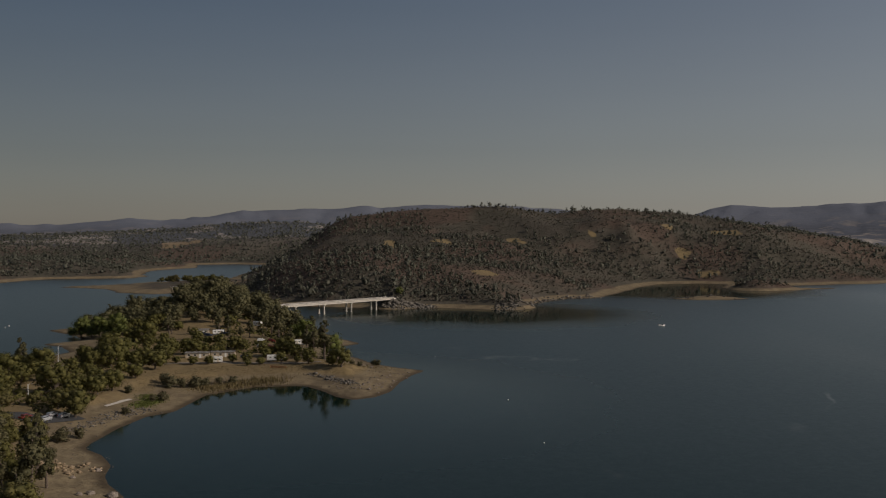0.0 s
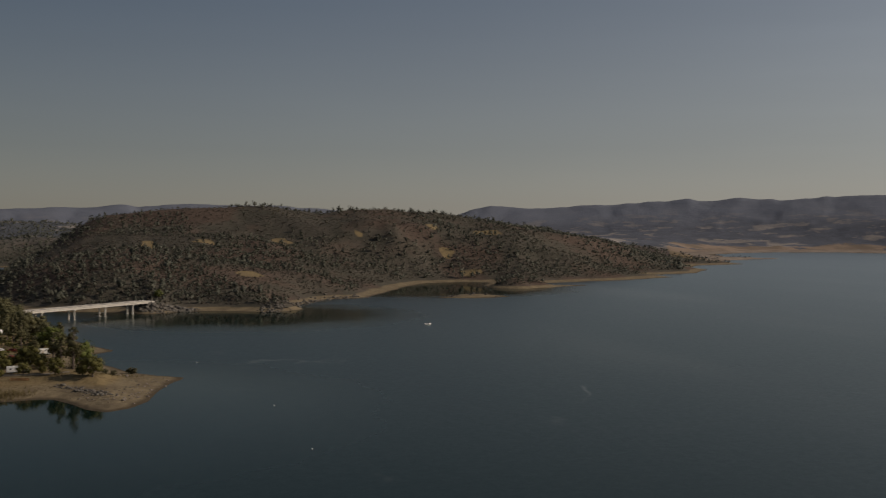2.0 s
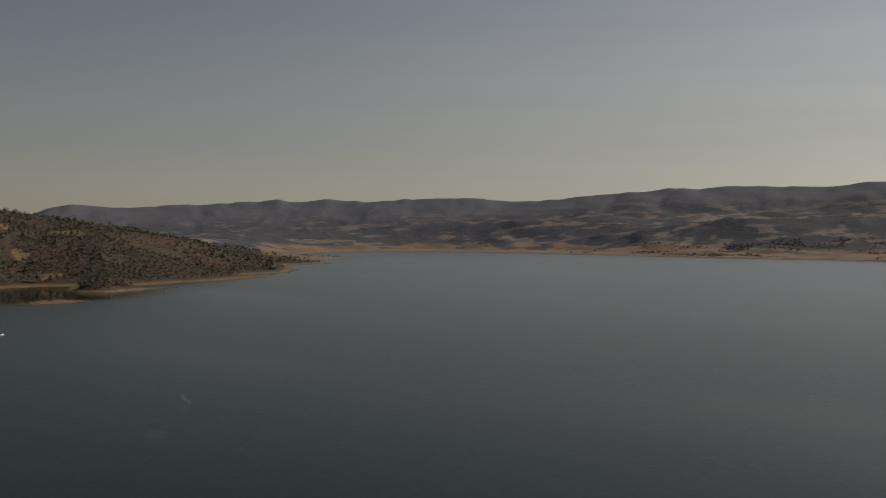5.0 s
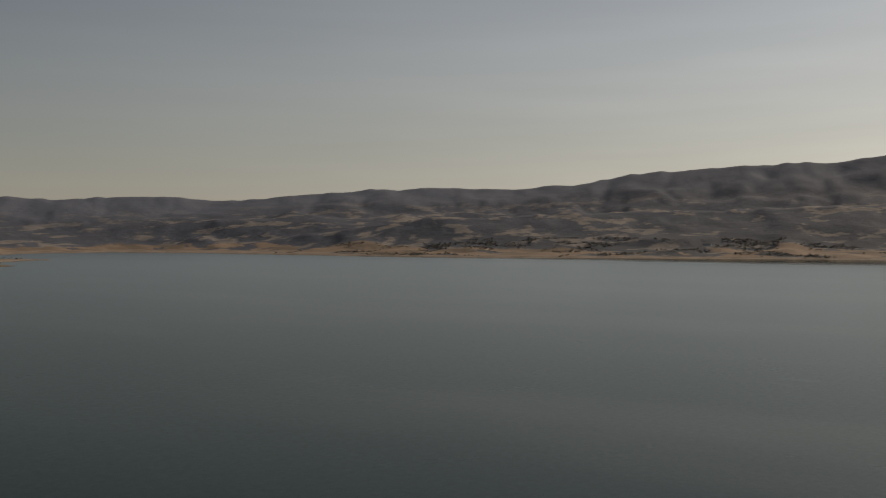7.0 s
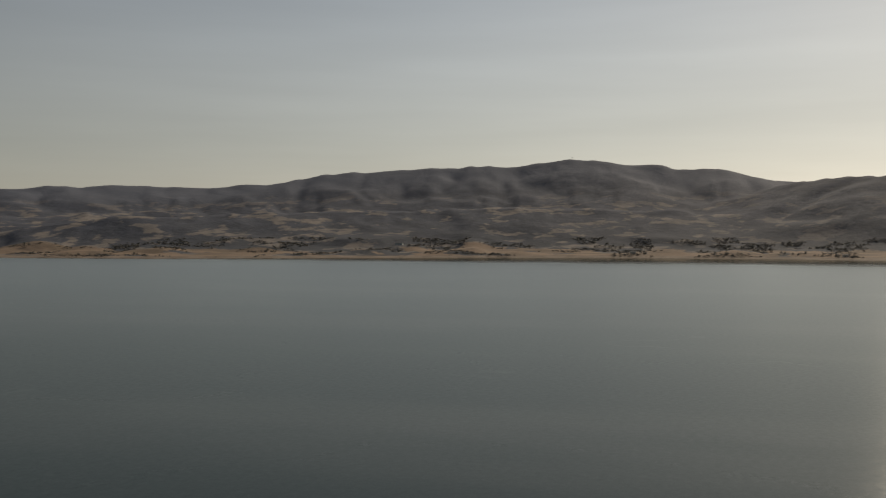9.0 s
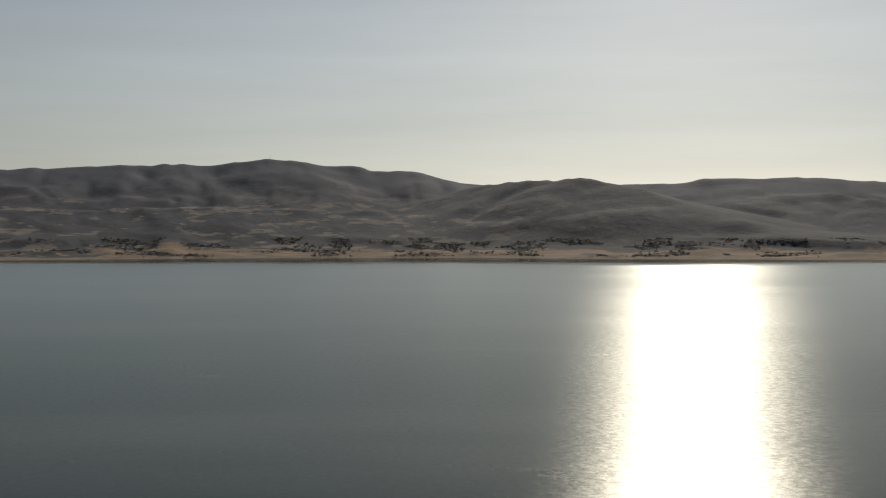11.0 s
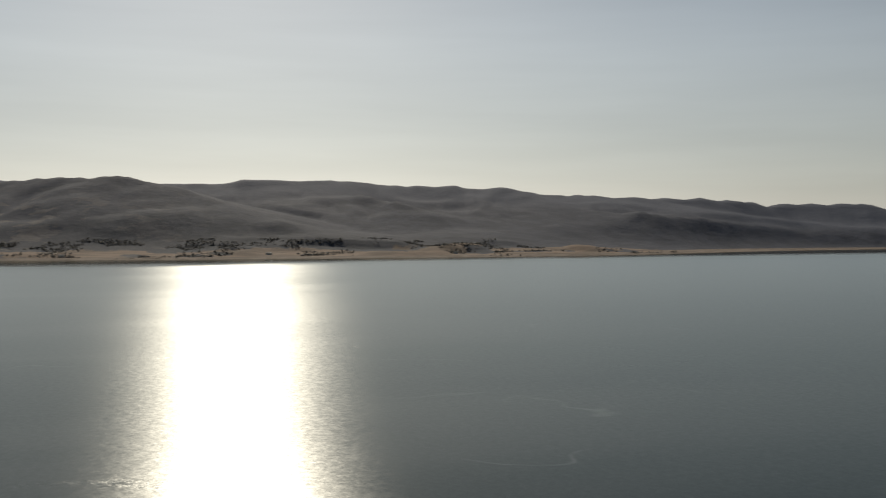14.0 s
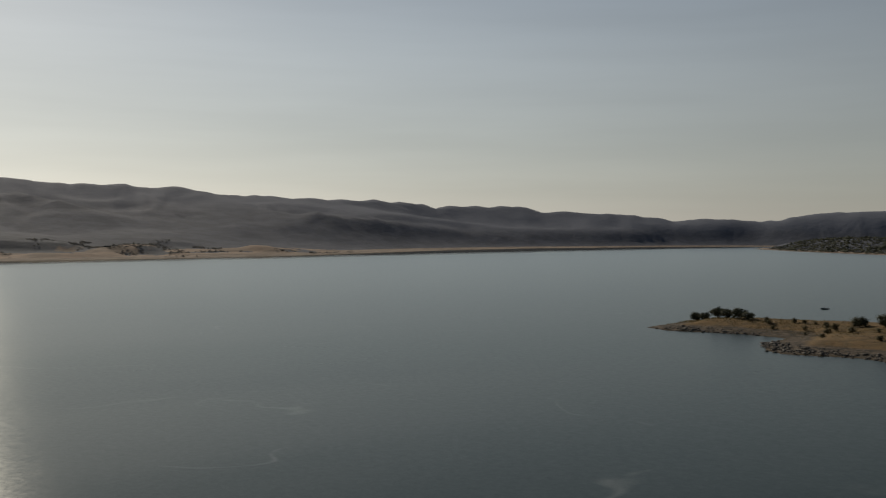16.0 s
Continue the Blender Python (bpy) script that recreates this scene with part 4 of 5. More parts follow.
for i, (x, y, s) in enumerate(((300, -542, 1.3), (296, -538, 1.0), (283, -546, 1.2), (276, -545, 0.9), (268, -543, 0.8), (259, -538, 1.0), (246, -520, 1.5), (250, -518, 1.2), (268, -528, 1.1), (386, -590, 0.7), (310, -540, 0.9), (290, -530, 0.8), (255, -530, 1.1), (230, -505, 1.2), (213, -500, 1.0), (240, -488, 0.9), (262, -515, 0.8), (205, -480, 1.1))):
    BUSHES.plant(x, y, s, 31 * i, i + 1)
rnd = np.random.RandomState(5)
for i in range(75):
    b = float(rnd.choice([rnd.uniform(1.2, 5.6), rnd.uniform(8.0, 13.2), rnd.uniform(-5, 13), rnd.normal(10.0, 0.5)]))
    x, y = polar(b, float(rnd.uniform(1440, 1500)))
    CREST.plant(x, y, float(rnd.uniform(0.45, 0.9)), 50.0 * i, i)


# ---- bridge ----
CONCRETE = plain("pale_concrete", (0.50, 0.46, 0.40), 0.85, 0, 0.10, 3.0)
ASPHALT = plain("old_asphalt", (0.06, 0.06, 0.06), 0.9, 0, 0.1, 4.0)


def build_bridge():
    """Low concrete girder bridge on two-column bents; x runs along it."""
    turn = math.degrees(math.atan2(86, 78))
    root = thing("road_bridge", pose(-123, 733, 0, 0, 0, turn), "pale concrete girder bridge on slim paired columns", "bridge")
    a, b, half = -24.0, 117.0, 4.4
    part("deck", boxed(a, b, -half, half, 8.7, 9.0, 0.05), CONCRETE, root)
    part("roadway", boxed(a, b, -half + 0.5, half - 0.5, 9.004, 9.06), ASPHALT, root, "worn dark asphalt roadway")
    for y in (-3.6, -1.2, 1.2, 3.6):
        part("girder", boxed(a + 0.3, b - 0.3, y - 0.25, y + 0.25, 7.45, 8.7), CONCRETE, root)
    for side in (-1, 1):
        y = side * (half - 0.2)
        rail = part("parapet", boxed(a, b, y - 0.15, y + 0.15, 9.0, 9.5, 0.04), CONCRETE, root)
        part("handrail", tube(bmesh.new(), [(a, y, 9.85), (b, y, 9.85)], [0.05, 0.05], 6), STEEL, rail, "grey steel handrail")
        bm = bmesh.new()
        for x in np.arange(a + 1, b, 3.0):
            box(bm, x - 0.06, x + 0.06, y - 0.06, y + 0.06, 9.45, 9.85)
        part("rail_post", bm, STEEL, rail)
    for x in (13.0, 41.5, 70.2, 97.7):
        part("pier_cap", boxed(x - 0.6, x + 0.6, -4.2, 4.2, 6.7, 7.45, 0.08), CONCRETE, root)
        for y in (-3.0, 3.0):
            part("column", tube(bmesh.new(), [(x, y, -7), (x, y, 6.8)], [0.6, 0.6], 12), CONCRETE, root)
            part("footing", tube(bmesh.new(), [(x, y, -7), (x, y, 0.35)], [1.0, 1.0], 12), CONCRETE, root)
    for x0, x1 in ((a - 4, a + 1.2), (b - 0.8, b + 2)):
        part("abutment", boxed(x0, x1, -5.0, 5.0, 1.0, 8.95, 0.05), CONCRETE, root)
    return root


STEEL = plain("weathered_steel", (0.42, 0.42, 0.41), 0.5, 0.6, 0.1, 0.5)
build_bridge()

# ---- camp: vehicles, homes, poles, fence ----
WHITE = plain("white_paint", (0.78, 0.77, 0.73), 0.45, 0, 0.06, 1.5)
TAN = plain("tan_paint", (0.50, 0.42, 0.31), 0.6, 0, 0.1, 1.5)
GLASS = plain("dark_glass", (0.02, 0.024, 0.028), 0.08, 0, 0.05, 2.0)
RUBBER = plain("tyre_rubber", (0.025, 0.025, 0.025), 0.9, 0, 0.1, 0.2)
CHROME = plain("rim_metal", (0.55, 0.55, 0.56), 0.35, 0.9, 0.05, 0.3)
RED = plain("red_lens", (0.35, 0.03, 0.02), 0.3, 0, 0.05, 0.3)
ROOF = plain("sheet_roof", (0.42, 0.40, 0.37), 0.6, 0.1, 0.12, 1.2)
TIMBER = plain("orange_timber", (0.36, 0.21, 0.10), 0.85, 0, 0.15, 0.4)
PAINTS = [("white", WHITE), ("silver", plain("silver_paint", (0.45, 0.46, 0.47), 0.3, 0.4, 0.04, 2)), ("dark blue", plain("blue_paint", (0.03, 0.05, 0.10), 0.3, 0, 0.04, 2)), ("dark red", plain("red_paint", (0.20, 0.03, 0.025), 0.3, 0, 0.04, 2)), ("black", plain("black_paint", (0.02, 0.02, 0.022), 0.3, 0, 0.04, 2))]


def wheels(root, xs, half, radius=0.34):
    for x in xs:
        for y in (-half, half):
            w = part("wheel", disc(x, y, radius, radius, 0.22), RUBBER, root)
            part("rim", disc(x, y, radius, radius * 0.6, 0.235, 10), CHROME, w)


def build_car(x, y, turn, which):
    colour, paint = PAINTS[which % len(PAINTS)]
    root = thing("parked_car", pose(x, y, stand(x, y, 0.02), 0, 0, turn), f"{colour} car parked on the dry camp ground", "car", "cars parked in the camp")
    tall = 0.25 if which % 3 else 0.0
    part("body", boxed(-2.25, 2.25, -0.9, 0.9, 0.32, 0.95 + tall, 0.16), paint, root)
    cabin = part("cabin", boxed(-2.0 if which % 2 else -1.5, 1.1, -0.82, 0.82, 0.93 + tall, 1.5 + tall, 0.1, 0.32), paint, root)
    for s in (-1, 1):
        part("side_window", boxed(-1.3, 0.75, s * 0.80 - 0.02, s * 0.80 + 0.02, 1.02 + tall, 1.36 + tall, 0.0, 0.12), GLASS, cabin)
        part("headlight", boxed(2.2, 2.28, s * 0.62 - 0.16, s * 0.62 + 0.16, 0.66 + tall, 0.8 + tall), CHROME, root)
        part("tail_light", boxed(-2.28, -2.2, s * 0.7 - 0.1, s * 0.7 + 0.1, 0.66 + tall, 0.86 + tall), RED, root)
    part("windscreen", boxed(0.72, 1.02, -0.66, 0.66, 1.0 + tall, 1.38 + tall, 0.0, 0.13), GLASS, cabin)
    wheels(root, (-1.4, 1.4), 0.82)


def build_trailer(x, y, turn, long=7.0, motor=False):
    name, what = ("motorhome", "white motorhome with a cab, parked among the trees") if motor else ("travel_trailer", "white travel trailer parked on the dry camp ground")
    root = thing(name, pose(x, y, stand(x, y, 0.02), 0, 0, turn), what, "camper", "campers in the camp")
    h = long / 2
    body = part("body", boxed(-h, h, -1.2, 1.2, 0.55, 2.95, 0.18), WHITE, root)
    for s in (-1, 1):
        part("stripe", boxed(-h + 0.2, h - 0.2, s * 1.2 - 0.012, s * 1.2 + 0.012, 1.05, 1.25), TAN, body, "tan stripe")
        for k in (-0.55, 0.05, 0.6):
            part("window", boxed(k * h - 0.45, k * h + 0.45, s * 1.2 - 0.02, s * 1.2 + 0.02, 1.6, 2.2), GLASS, body)
    part("door", boxed(h * 0.25, h * 0.25 + 0.65, -1.24, -1.19, 0.65, 2.45), TAN, body)
    for k in (-0.4, 0.35):
        part("roof_vent", boxed(k * h - 0.35, k * h + 0.35, -0.35, 0.35, 2.93, 3.14, 0.05), ROOF, root)
    if motor:
        cab = part("cab", boxed(h - 0.1, h + 1.5, -1.0, 1.0, 0.5, 1.9, 0.2), WHITE, root)
        part("windscreen", boxed(h + 0.35, h + 0.9, -0.9, 0.9, 1.5, 2.05, 0.05, 0.15), GLASS, cab)
        wheels(root, (-h * 0.45, h + 0.6), 1.0, 0.4)
    else:
        part("drawbar", tube(bmesh.new(), [(h, 0, 0.5), (h + 1.2, 0, 0.45)], [0.06, 0.05], 6), STEEL, root)
        wheels(root, (-0.5, 0.4), 1.02, 0.36)


def build_home(x, y, turn, long=11.0):
    root = thing("mobile_home", pose(x, y, stand(x, y, 0.05), 0, 0, turn), "low tan mobile home with a pale sheet roof", "house", "mobile homes in the camp")
    h = long / 2
    wall = part("wall", boxed(-h, h, -1.9, 1.9, 0.0, 2.5), TAN, root)
    bm = bmesh.new()
    vs = [bm.verts.new(p) for p in ((-h - 0.3, -2.3, 2.4), (h + 0.3, -2.3, 2.4), (h + 0.3, 0, 2.95), (-h - 0.3, 0, 2.95), (-h - 0.3, 2.3, 2.4), (h + 0.3, 2.3, 2.4))]
    bm.faces.new((vs[0], vs[1], vs[2], vs[3]))
    bm.faces.new((vs[3], vs[2], vs[5], vs[4]))
    bmesh.ops.solidify(bm, geom=bm.faces[:], thickness=-0.14)
    part("roof", bm, ROOF, root)
    for s in (-1, 1):
        for k in (-0.7, -0.2, 0.55):
            w = part("window", boxed(k * h - 0.55, k * h + 0.55, s * 1.9 - 0.03, s * 1.9 + 0.03, 1.0, 1.9), WHITE, wall)
            part("pane", boxed(k * h - 0.48, k * h + 0.48, s * 1.9 - 0.04, s * 1.9 + 0.04, 1.07, 1.83), GLASS, w)
    part("door", boxed(0.15 * h, 0.15 * h + 0.9, -1.95, -1.88, 0.1, 2.1), WHITE, wall)


for i, (x, y, turn) in enumerate(((-79, 541, 20), (-94, 463, 10), (-137, 558, 25), (-125, 559, -20), (-132, 448, 15), (-127, 326, 70), (-133, 316, 60), (-130, 318, 62), (-136, 317, 65), (-131, 326, 75), (-94, 535, -15), (-95, 510, 40), (-90, 507, 30), (-114, 609, 0), (-131, 298, 20), (-100, 536, 10), (-133, 553, -10), (-88, 512, 80))):
    build_car(x, y, turn, i * 2 + (i // 3))
build_trailer(-82, 540, 15, 7.5, True)
build_trailer(-78, 452, 5, 7.2, True)
build_trailer(-129, 560, 12, 6.5)
build_trailer(-104, 446, 8, 6.0)
build_trailer(-116, 610, -25, 5.5)
build_home(-116, 461, 8)
build_home(-105, 466, 6)
build_home(-140, 566, 10, 8)
build_home(-287, 1052, 12, 12)


def build_pole(x, y, tall):
    root = thing("light_pole", pose(x, y, stand(x, y)), "tall pale metal lamp pole above the trees", "pole", "poles of the camp")
    part("post", tube(bmesh.new(), [(0, 0, 0), (0, 0, tall)], [0.16, 0.09], 8), WHITE, root)
    part("arm", tube(bmesh.new(), [(0, 0, tall - 0.1), (1.2, 0, tall + 0.1)], [0.06, 0.05], 6), WHITE, root)
    part("lamp_head", boxed(0.9, 1.6, -0.15, 0.15, tall + 0.02, tall + 0.18, 0.04), STEEL, root)


build_pole(-169, 428, 9.5)
build_pole(-150, 352, 5.5)


def build_fence(x, y, turn, long):
    root = thing("timber_wall", pose(x, y, stand(x, y), 0, 0, turn), "low orange-brown timber wall above the beach", "wall")
    for k in np.arange(0, long + 0.1, 1.6):
        part("post", boxed(k - 0.08, k + 0.08, -0.08, 0.08, -0.3, 1.25, 0.01), TIMBER, root)
    for z in (0.02, 0.31, 0.60, 0.89):
        part("board", boxed(0, long, 0.08, 0.14, z, z + 0.27, 0.01), TIMBER, root)


build_fence(-77, 434, -8, 7.5)


# ---- boats and buoys ----
def build_boat(x, y, turn, label, paint, size=1.0):
    root = thing("motor_boat", pose(x, y, 0.0, 0, 0, turn) @ Matrix.Scale(size, 4), label, "boat")
    bm, rings = bmesh.new(), []
    for k, half, keel, rim in ((-2.4, 0.95, -0.25, 0.75), (-1.0, 1.05, -0.30, 0.75), (0.6, 1.0, -0.28, 0.80), (1.8, 0.6, -0.15, 0.92), (2.5, 0.06, 0.35, 1.02)):
        rings.append([bm.verts.new(p) for p in ((k, -half, rim), (k, -half * 0.85, 0.1), (k, 0, keel), (k, half * 0.85, 0.1), (k, half, rim), (k, half * 0.86, rim), (k, 0, max(keel + 0.25, 0.15)), (k, -half * 0.86, rim))])
    for p, q in zip(rings, rings[1:]):
        for i in range(8):
            bm.faces.new((p[i], q[i], q[(i + 1) % 8], p[(i + 1) % 8]))
    bm.faces.new(rings[0])
    bm.faces.new(rings[-1][::-1])
    part("hull", bm, paint, root)
    part("foredeck", boxed(0.7, 1.9, -0.55, 0.55, 0.78, 0.9, 0.04, 0.1), paint, root)
    part("windscreen", boxed(0.4, 0.75, -0.75, 0.75, 0.8, 1.3, 0.02, 0.15), GLASS, root)
    for y0 in (-0.45, 0.45):
        part("seat", boxed(-0.5, 0.0, y0 - 0.25, y0 + 0.25, 0.2, 0.85, 0.05), TAN, root)
    motor = part("outboard", boxed(-2.75, -2.35, -0.2, 0.2, 0.55, 1.25, 0.08), RUBBER, root)
    part("shaft", boxed(-2.65, -2.5, -0.06, 0.06, -0.4, 0.6), STEEL, motor)


build_boat(150, 668, 12, "small white motor boat lying on the open lake", WHITE, 0.95)
build_boat(347, -742, 30, "small dark boat on the water behind the point", PAINTS[4][1], 1.2)


def build_buoy(x, y, size=0.38):
    root = thing("mooring_buoy", pose(x, y, 0.0), "round white buoy floating on the lake", "buoy", "buoys on the lake")
    bm = bmesh.new()
    bmesh.ops.create_uvsphere(bm, u_segments=14, v_segments=9, radius=size)
    bmesh.ops.translate(bm, verts=bm.verts, vec=(0, 0, size * 0.45))
    part("float", bm, WHITE, root)
    part("neck", tube(bmesh.new(), [(0, 0, size * 1.3), (0, 0, size * 1.9)], [size * 0.3, size * 0.22], 8), PAINTS[2][1], root, "dark blue neck")


for x, y, s in ((25, 374, 0.26), (31, 298, 0.22), (-4, 503, 0.28), (-295, 657, 0.4), (-296, 665, 0.4), (-447, 1323, 0.6)):
    build_buoy(x, y, s)


# ---- stones, reeds and far details ----
STONE = plain("grey_stone", (0.135, 0.12, 0.10), 0.9, 0, 0.2, 0.5)


def along(line, count, spread, rnd):
    """Places strewn along a line, with the height of the ground."""
    pts = np.array(line, float)
    k = rnd.uniform(0, len(pts) - 1.001, count)
    i = k.astype(int)
    xy = pts[i] + (pts[i + 1] - pts[i]) * (k - i)[:, None] + rnd.normal(0, spread, (count, 2))
    return np.column_stack([xy, height(xy[:, 0], xy[:, 1])])


def stones(name, label, line, count, size, spread, seed, material=None):
    rnd = np.random.RandomState(seed)
    forms = clump_forms(8, 1, seed)
    vs, fs, n = [], [], 0
    for place in along(line, count, spread, rnd):
        s = size * rnd.gamma(4, 0.25)
        v, f = forms[rnd.randint(8)]
        a = rnd.uniform(0, 6.28)
        w = np.stack([v[:, 0] * math.cos(a) - v[:, 1] * math.sin(a), v[:, 0] * math.sin(a) + v[:, 1] * math.cos(a), (v[:, 2] - 0.75) * 0.65 + 0.25], -1) * s + place
        vs.append(w)
        fs.append(f + n)
        n += len(v)
    me = mesh_from(name, np.concatenate(vs), np.concatenate(fs), material or STONE)
    return tagged(new(name, me), label, "stones", kind="stuff")


def build_boulder(x, y, size, seed):
    rnd = np.random.RandomState(seed)
    bm = bmesh.new()
    bmesh.ops.create_icosphere(bm, subdivisions=3, radius=size)
    for v in bm.verts:
        lump = noise.noise(v.co * (1.2 / size) + Vector((seed, 0, 0))) * 0.35 + noise.noise(v.co * (3.5 / size)) * 0.12
        v.co = v.co * (1 + lump)
        v.co.z *= 0.7
    me = bpy.data.meshes.new("boulder")
    bm.to_mesh(me)
    bm.free()
    me.materials.append(PALE_STONE)
    ob = new("boulder", me)
    ob.matrix_world = pose(x, y, stand(x, y, -0.2 * size), 0, 0, 40 * seed)
    tagged(ob, "pale weathered boulder at the edge of the water", "boulder", "boulders at the shore")


OCHRE = plain("ochre_rock", (0.27, 0.20, 0.125), 0.95, 0, 0.2, 0.8)
PALE_STONE = plain("pale_stone", (0.23, 0.19, 0.155), 0.9, 0, 0.2, 0.5)
for i, (x, y, size) in enumerate(((-80.5, 236.5, 1.4), (-86, 237, 1.0), (-88, 235, 0.8), (-93, 262, 0.9), (-96, 252, 0.7), (-38, 455, 0.9), (-36, 452, 0.7), (-33, 449, 0.8))):
    build_boulder(x, y, size, i + 1)
stones("bank_stones", "grey broken stones along the bank of the cove", [(-119, 308), (-116, 325), (-113, 340), (-107, 350)], 420, 0.24, 2.2, 1)
stones("point_stones", "dark grey boulders below the oak on the point", [(-58, 428), (-50, 420), (-44, 412), (-35, 402)], 260, 0.36, 1.4, 2)
stones("beach_stones", "scattered pale stones on the sandy beach", [(-90, 262), (-98, 285), (-104, 300), (-40, 400), (-25, 430), (-22, 445)], 420, 0.16, 5.0, 3)
stones("bridge_riprap", "heap of grey broken rock under the bridge end", [(-52, 815), (-40, 812), (-25, 822), (-10, 824)], 500, 0.85, 4.0, 4)
stones("shoal_stones", "brown stones on a low bar in the water", [(228, 930), (250, 945), (285, 935)], 120, 0.6, 8.0, 6)
stones("point_ledges", "broken brown ledges along the edge of the point", [(350, -503), (300, -512), (262, -470), (240, -440), (200, -446), (150, -432)], 900, 0.6, 4.5, 7)
stones("cliff_stones", "reddish broken rock at the foot of the hill", [(50, 802), (60, 815), (75, 860), (110, 930), (150, 945)], 420, 0.9, 6.0, 8)
stones("bluff_rocks", "ochre broken rock of the eroded bank above the beach", [(-109, 263), (-104, 256), (-99, 257), (-95, 264)], 110, 0.5, 1.8, 9, OCHRE)
stones("tip_stones", "pale cracked stones on the tip of the point", [(-46, 408), (-34, 392), (-26, 410), (-22, 430), (-15, 447)], 130, 0.30, 3.5, 10, PALE_STONE)
REED = leaf_material("dry_reed", (0.13, 0.10, 0.045), (0.24, 0.19, 0.09))


def reeds(line, count, tall, spread, seed):
    rnd = np.random.RandomState(seed)
    vs, fs = [], []
    for n, (x, y, z) in enumerate(along(line, count, spread, rnd)):
        a, t = rnd.uniform(0, 6.28), tall * rnd.uniform(0.5, 1.2)
        w, b, z = 0.12 * t, rnd.uniform(-0.3, 0.3, 2) * t, max(z, -0.3)
        vs.append([(x - math.cos(a) * w, y - math.sin(a) * w, z), (x + math.cos(a) * w, y + math.sin(a) * w, z), (x + b[0], y + b[1], z + t)])
        fs.append((3 * n, 3 * n + 1, 3 * n + 2))
    me = mesh_from("reed_bed", np.concatenate(vs), fs, REED)
    return tagged(new("reed_bed", me), "dry yellow reeds and weeds along the cove", "reeds", kind="stuff")


reeds([(-98, 392), (-88, 402), (-79, 412), (-70, 416)], 1700, 1.5, 3.0, 9)
rnd = np.random.RandomState(91)
grid = np.array([(x, y) for y in np.arange(225, 820, 4.2) for x in np.arange(-290, -30, 4.2)])
grid += rnd.uniform(-2, 2, grid.shape)
gx, gy = grid[:, 0], grid[:, 1]
gz, gd = height(gx, gy), inland(gx, gy, PENINSULA)
open_ground = np.where((gy > 330) & (gx > -125) & (gy < 470), 44, 14)
keep = (gd > open_ground) & (gx > -0.50 * gy - 12) & (gz > 1.6) & (fractal(gx, gy, 30, 3, 3) > 0.46) & ((gx > -172) | (gy < 440) | (gy > 578))
for cx, cy, cr in CLEARINGS:
    keep &= np.hypot(gx - cx, gy - cy) > cr * 0.8
places = np.stack([gx, gy, gz], -1)[keep]
scatter("camp_undergrowth", "low dusty undergrowth between the trees", OAK, places, rnd.gamma(6, 0.2, len(places)), rnd.uniform(0.6, 1.1, len(places)), 1, 6, 16)


def build_barn(x, y, turn, long):
    root = thing("lakeside_house", pose(x, y, stand(x, y, 0.3), 0, 0, turn), "pale low house on the far golden shore", "house", "houses on the far shore")
    h = long / 2
    part("wall", boxed(-h, h, -5, 5, 0, 4.2), WHITE, root)
    bm = bmesh.new()
    vs = [bm.verts.new(p) for p in ((-h - 1, -6, 4.0), (h + 1, -6, 4.0), (h + 1, 0, 6.6), (-h - 1, 0, 6.6), (-h - 1, 6, 4.0), (h + 1, 6, 4.0))]
    bm.faces.new((vs[0], vs[1], vs[2], vs[3]))
    bm.faces.new((vs[3], vs[2], vs[5], vs[4]))
    bmesh.ops.solidify(bm, geom=bm.faces[:], thickness=-0.3)
    part("roof", bm, ROOF, root)


for x, y, turn, long in ((2455, 930, 95, 20), (2420, 310, 100, 14), (2380, -170, 80, 12), (2330, -640, 95, 12), (2280, -1130, 90, 10)):
    build_barn(x, y, turn, long)


def build_mast():
    x, y = polar(79.55, 4290)
    root = thing("radio_mast", pose(x, y, stand(x, y, 6)), "thin radio mast on the mountain top", "mast")
    part("tower", tube(bmesh.new(), [(0, 0, 0), (0, 0, 13)], [0.7, 0.4], 6), STEEL, root)
    part("antenna", tube(bmesh.new(), [(0, 0, 13), (0, 0, 18)], [0.25, 0.15], 6), STEEL, root)


build_mast()


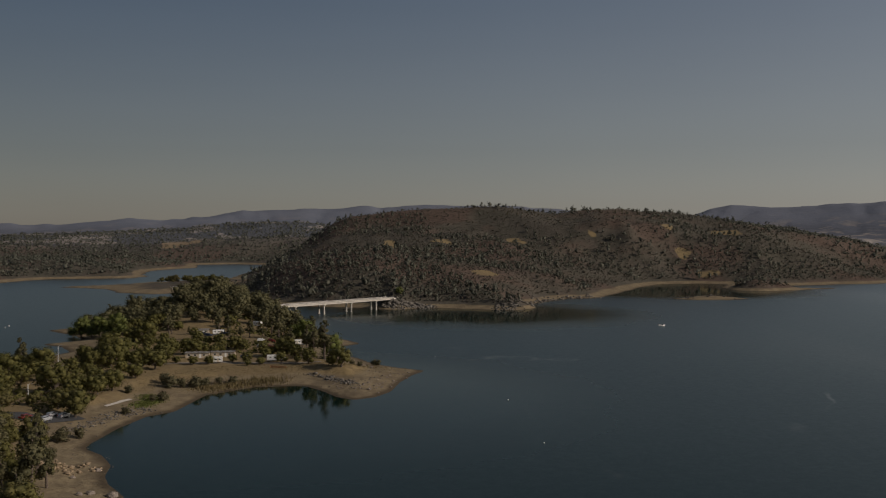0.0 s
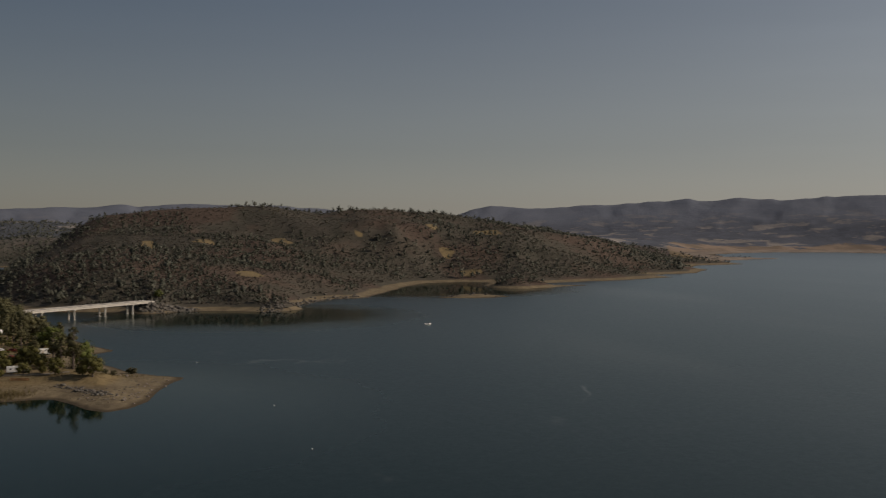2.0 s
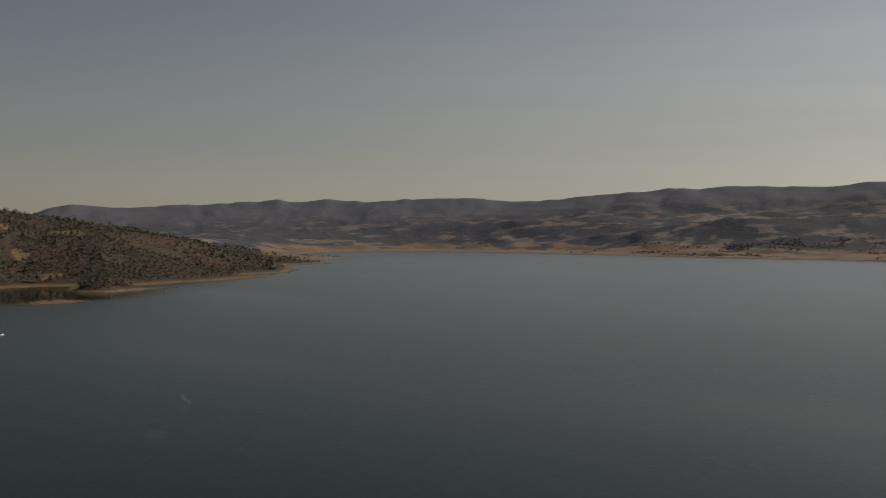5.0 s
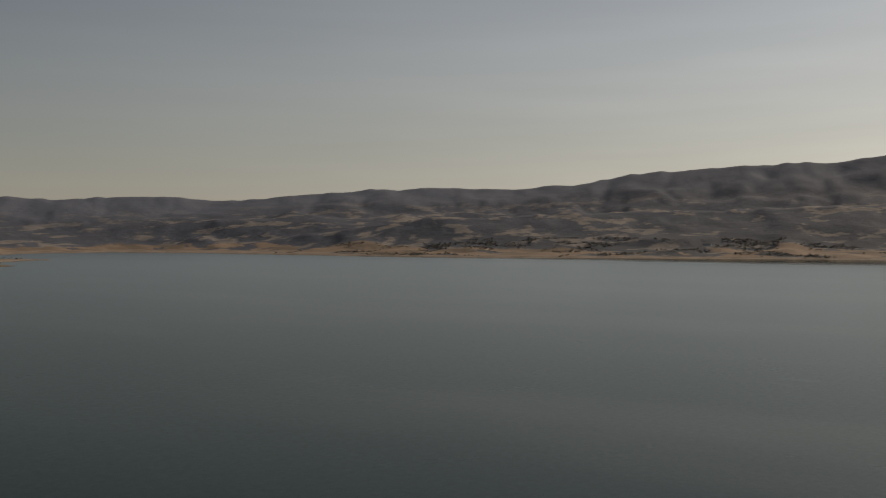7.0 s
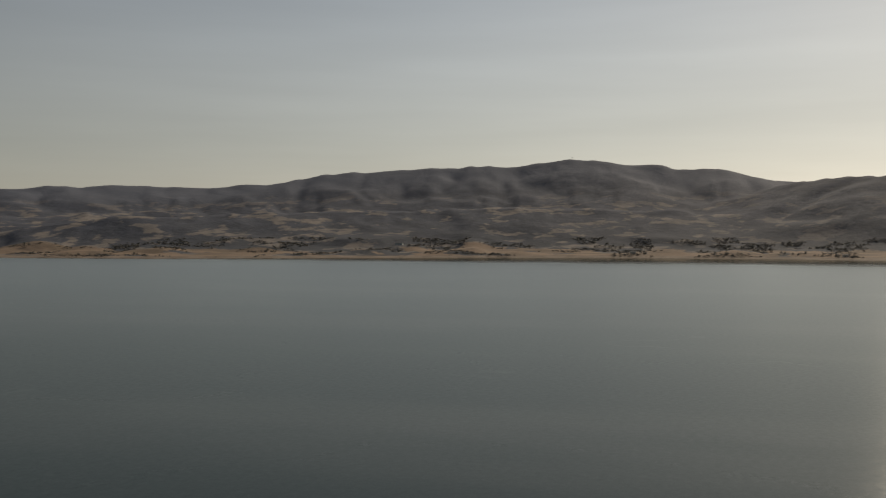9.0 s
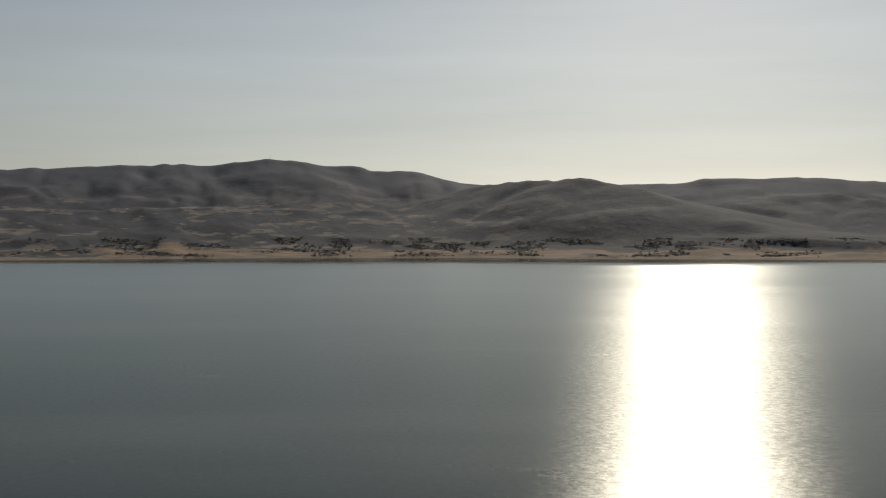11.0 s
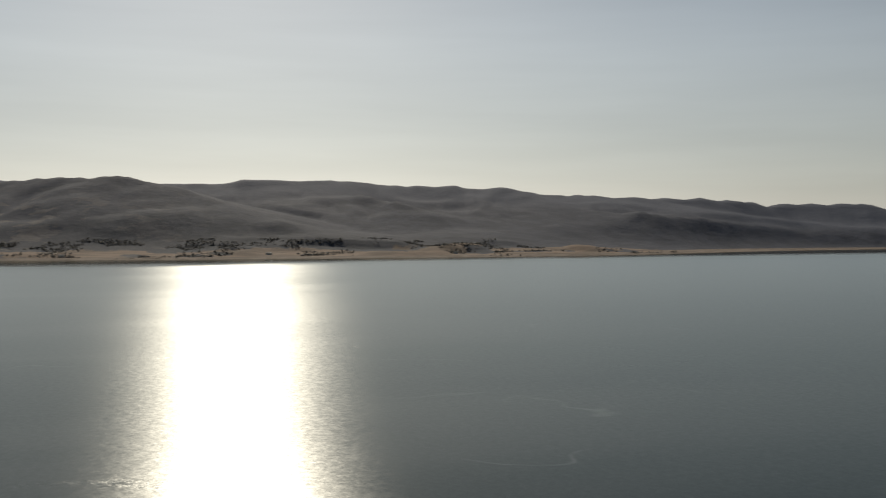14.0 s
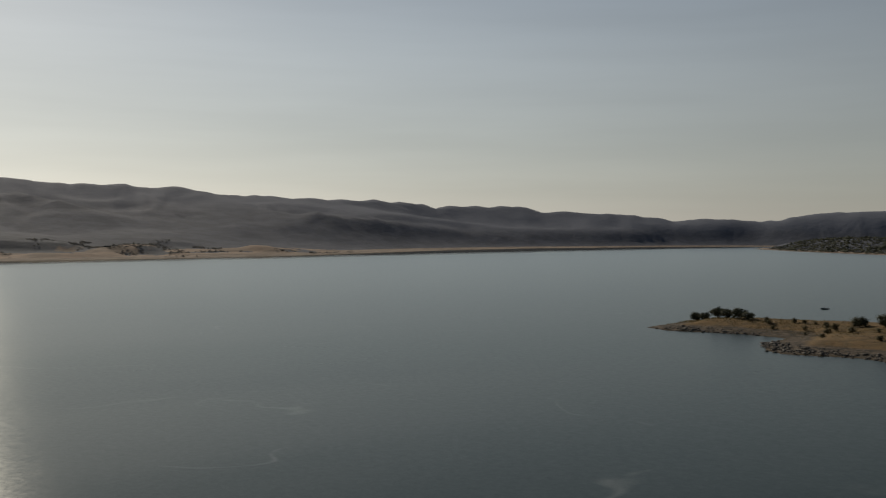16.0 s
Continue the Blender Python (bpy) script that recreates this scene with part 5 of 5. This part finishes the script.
def strip(name, line, half, lift, material, label, category):
    """A track laid over the ground along a line."""
    pts = np.array(line, float)
    vs, fs = [], []
    fine = np.concatenate([np.linspace(p, q, 14, endpoint=False) for p, q in zip(pts, pts[1:])] + [pts[-1:]])
    way = np.gradient(fine, axis=0)
    way /= np.linalg.norm(way, axis=1)[:, None]
    side = np.stack([-way[:, 1], way[:, 0]], -1)
    across = (-1.0, -0.5, 0.0, 0.5, 1.0)
    rows = np.stack([fine + side * half * k for k in across], 1)
    z = height(rows[..., 0], rows[..., 1]) + lift
    verts = np.concatenate([rows, z[..., None]], -1).reshape(-1, 3)
    n = len(across)
    for i in range(len(fine) - 1):
        for j in range(n - 1):
            fs.append((i * n + j, i * n + n + j, i * n + n + j + 1, i * n + j + 1))
    return tagged(new(name, mesh_from(name, verts, fs, material, True)), label, category, kind="structure")


TRACK = plain("dusty_track", (0.23, 0.19, 0.14), 0.95, 0, 0.12, 2.0)
strip("road", [(-190, 425), (-150, 436), (-128, 441), (-100, 448), (-72, 446), (-56, 448)], 2.6, 0.12, TRACK, "dusty camp road along the cove", "road")
strip("parking_lot", [(-175, 318), (-150, 322), (-132, 318), (-124, 330)], 5.0, 0.12, ASPHALT, "worn grey parking lot among the trees", "parking lot")
strip("boat_ramp", [(-121, 349), (-118, 357), (-116, 362)], 0.9, 0.15, CONCRETE, "pale concrete ramp down the bank", "ramp")


def weeds(line, count, tall, spread, seed):
    rnd = np.random.RandomState(seed)
    vs, fs = [], []
    for n, (x, y, z) in enumerate(along(line, count, spread, rnd)):
        a, t = rnd.uniform(0, 6.28), tall * rnd.uniform(0.5, 1.3)
        b = rnd.uniform(-0.4, 0.4, 2) * t
        w = 0.3 * t
        vs.append([(x - math.cos(a) * w, y - math.sin(a) * w, z - 0.03), (x + math.cos(a) * w, y + math.sin(a) * w, z - 0.03), (x + b[0], y + b[1], z + t)])
        fs.append((3 * n, 3 * n + 1, 3 * n + 2))
    return vs, fs


def weed_patch(name, label, line, count, tall, spread, seed, material):
    vs, fs = weeds(line, count, tall, spread, seed)
    tagged(new(name, mesh_from(name, np.concatenate(vs), fs, material)), label, "weeds", kind="stuff")


weed_patch("green_weeds", "low green weeds on the damp bank", [(-111, 352), (-108, 362), (-112, 372)], 1800, 0.6, 2.0, 31, BRIGHT)
weed_patch("dry_grass", "tufts of tall dry golden grass above the beach", [(-118, 385), (-110, 405), (-100, 425), (-80, 430), (-60, 436), (-40, 448), (-25, 450)], 5000, 0.4, 7.0, 32, REED)
weed_patch("point_grass", "dry golden grass on the low point", [(370, -560), (320, -545), (270, -540), (220, -510), (160, -480)], 9000, 0.6, 12.0, 33, REED)
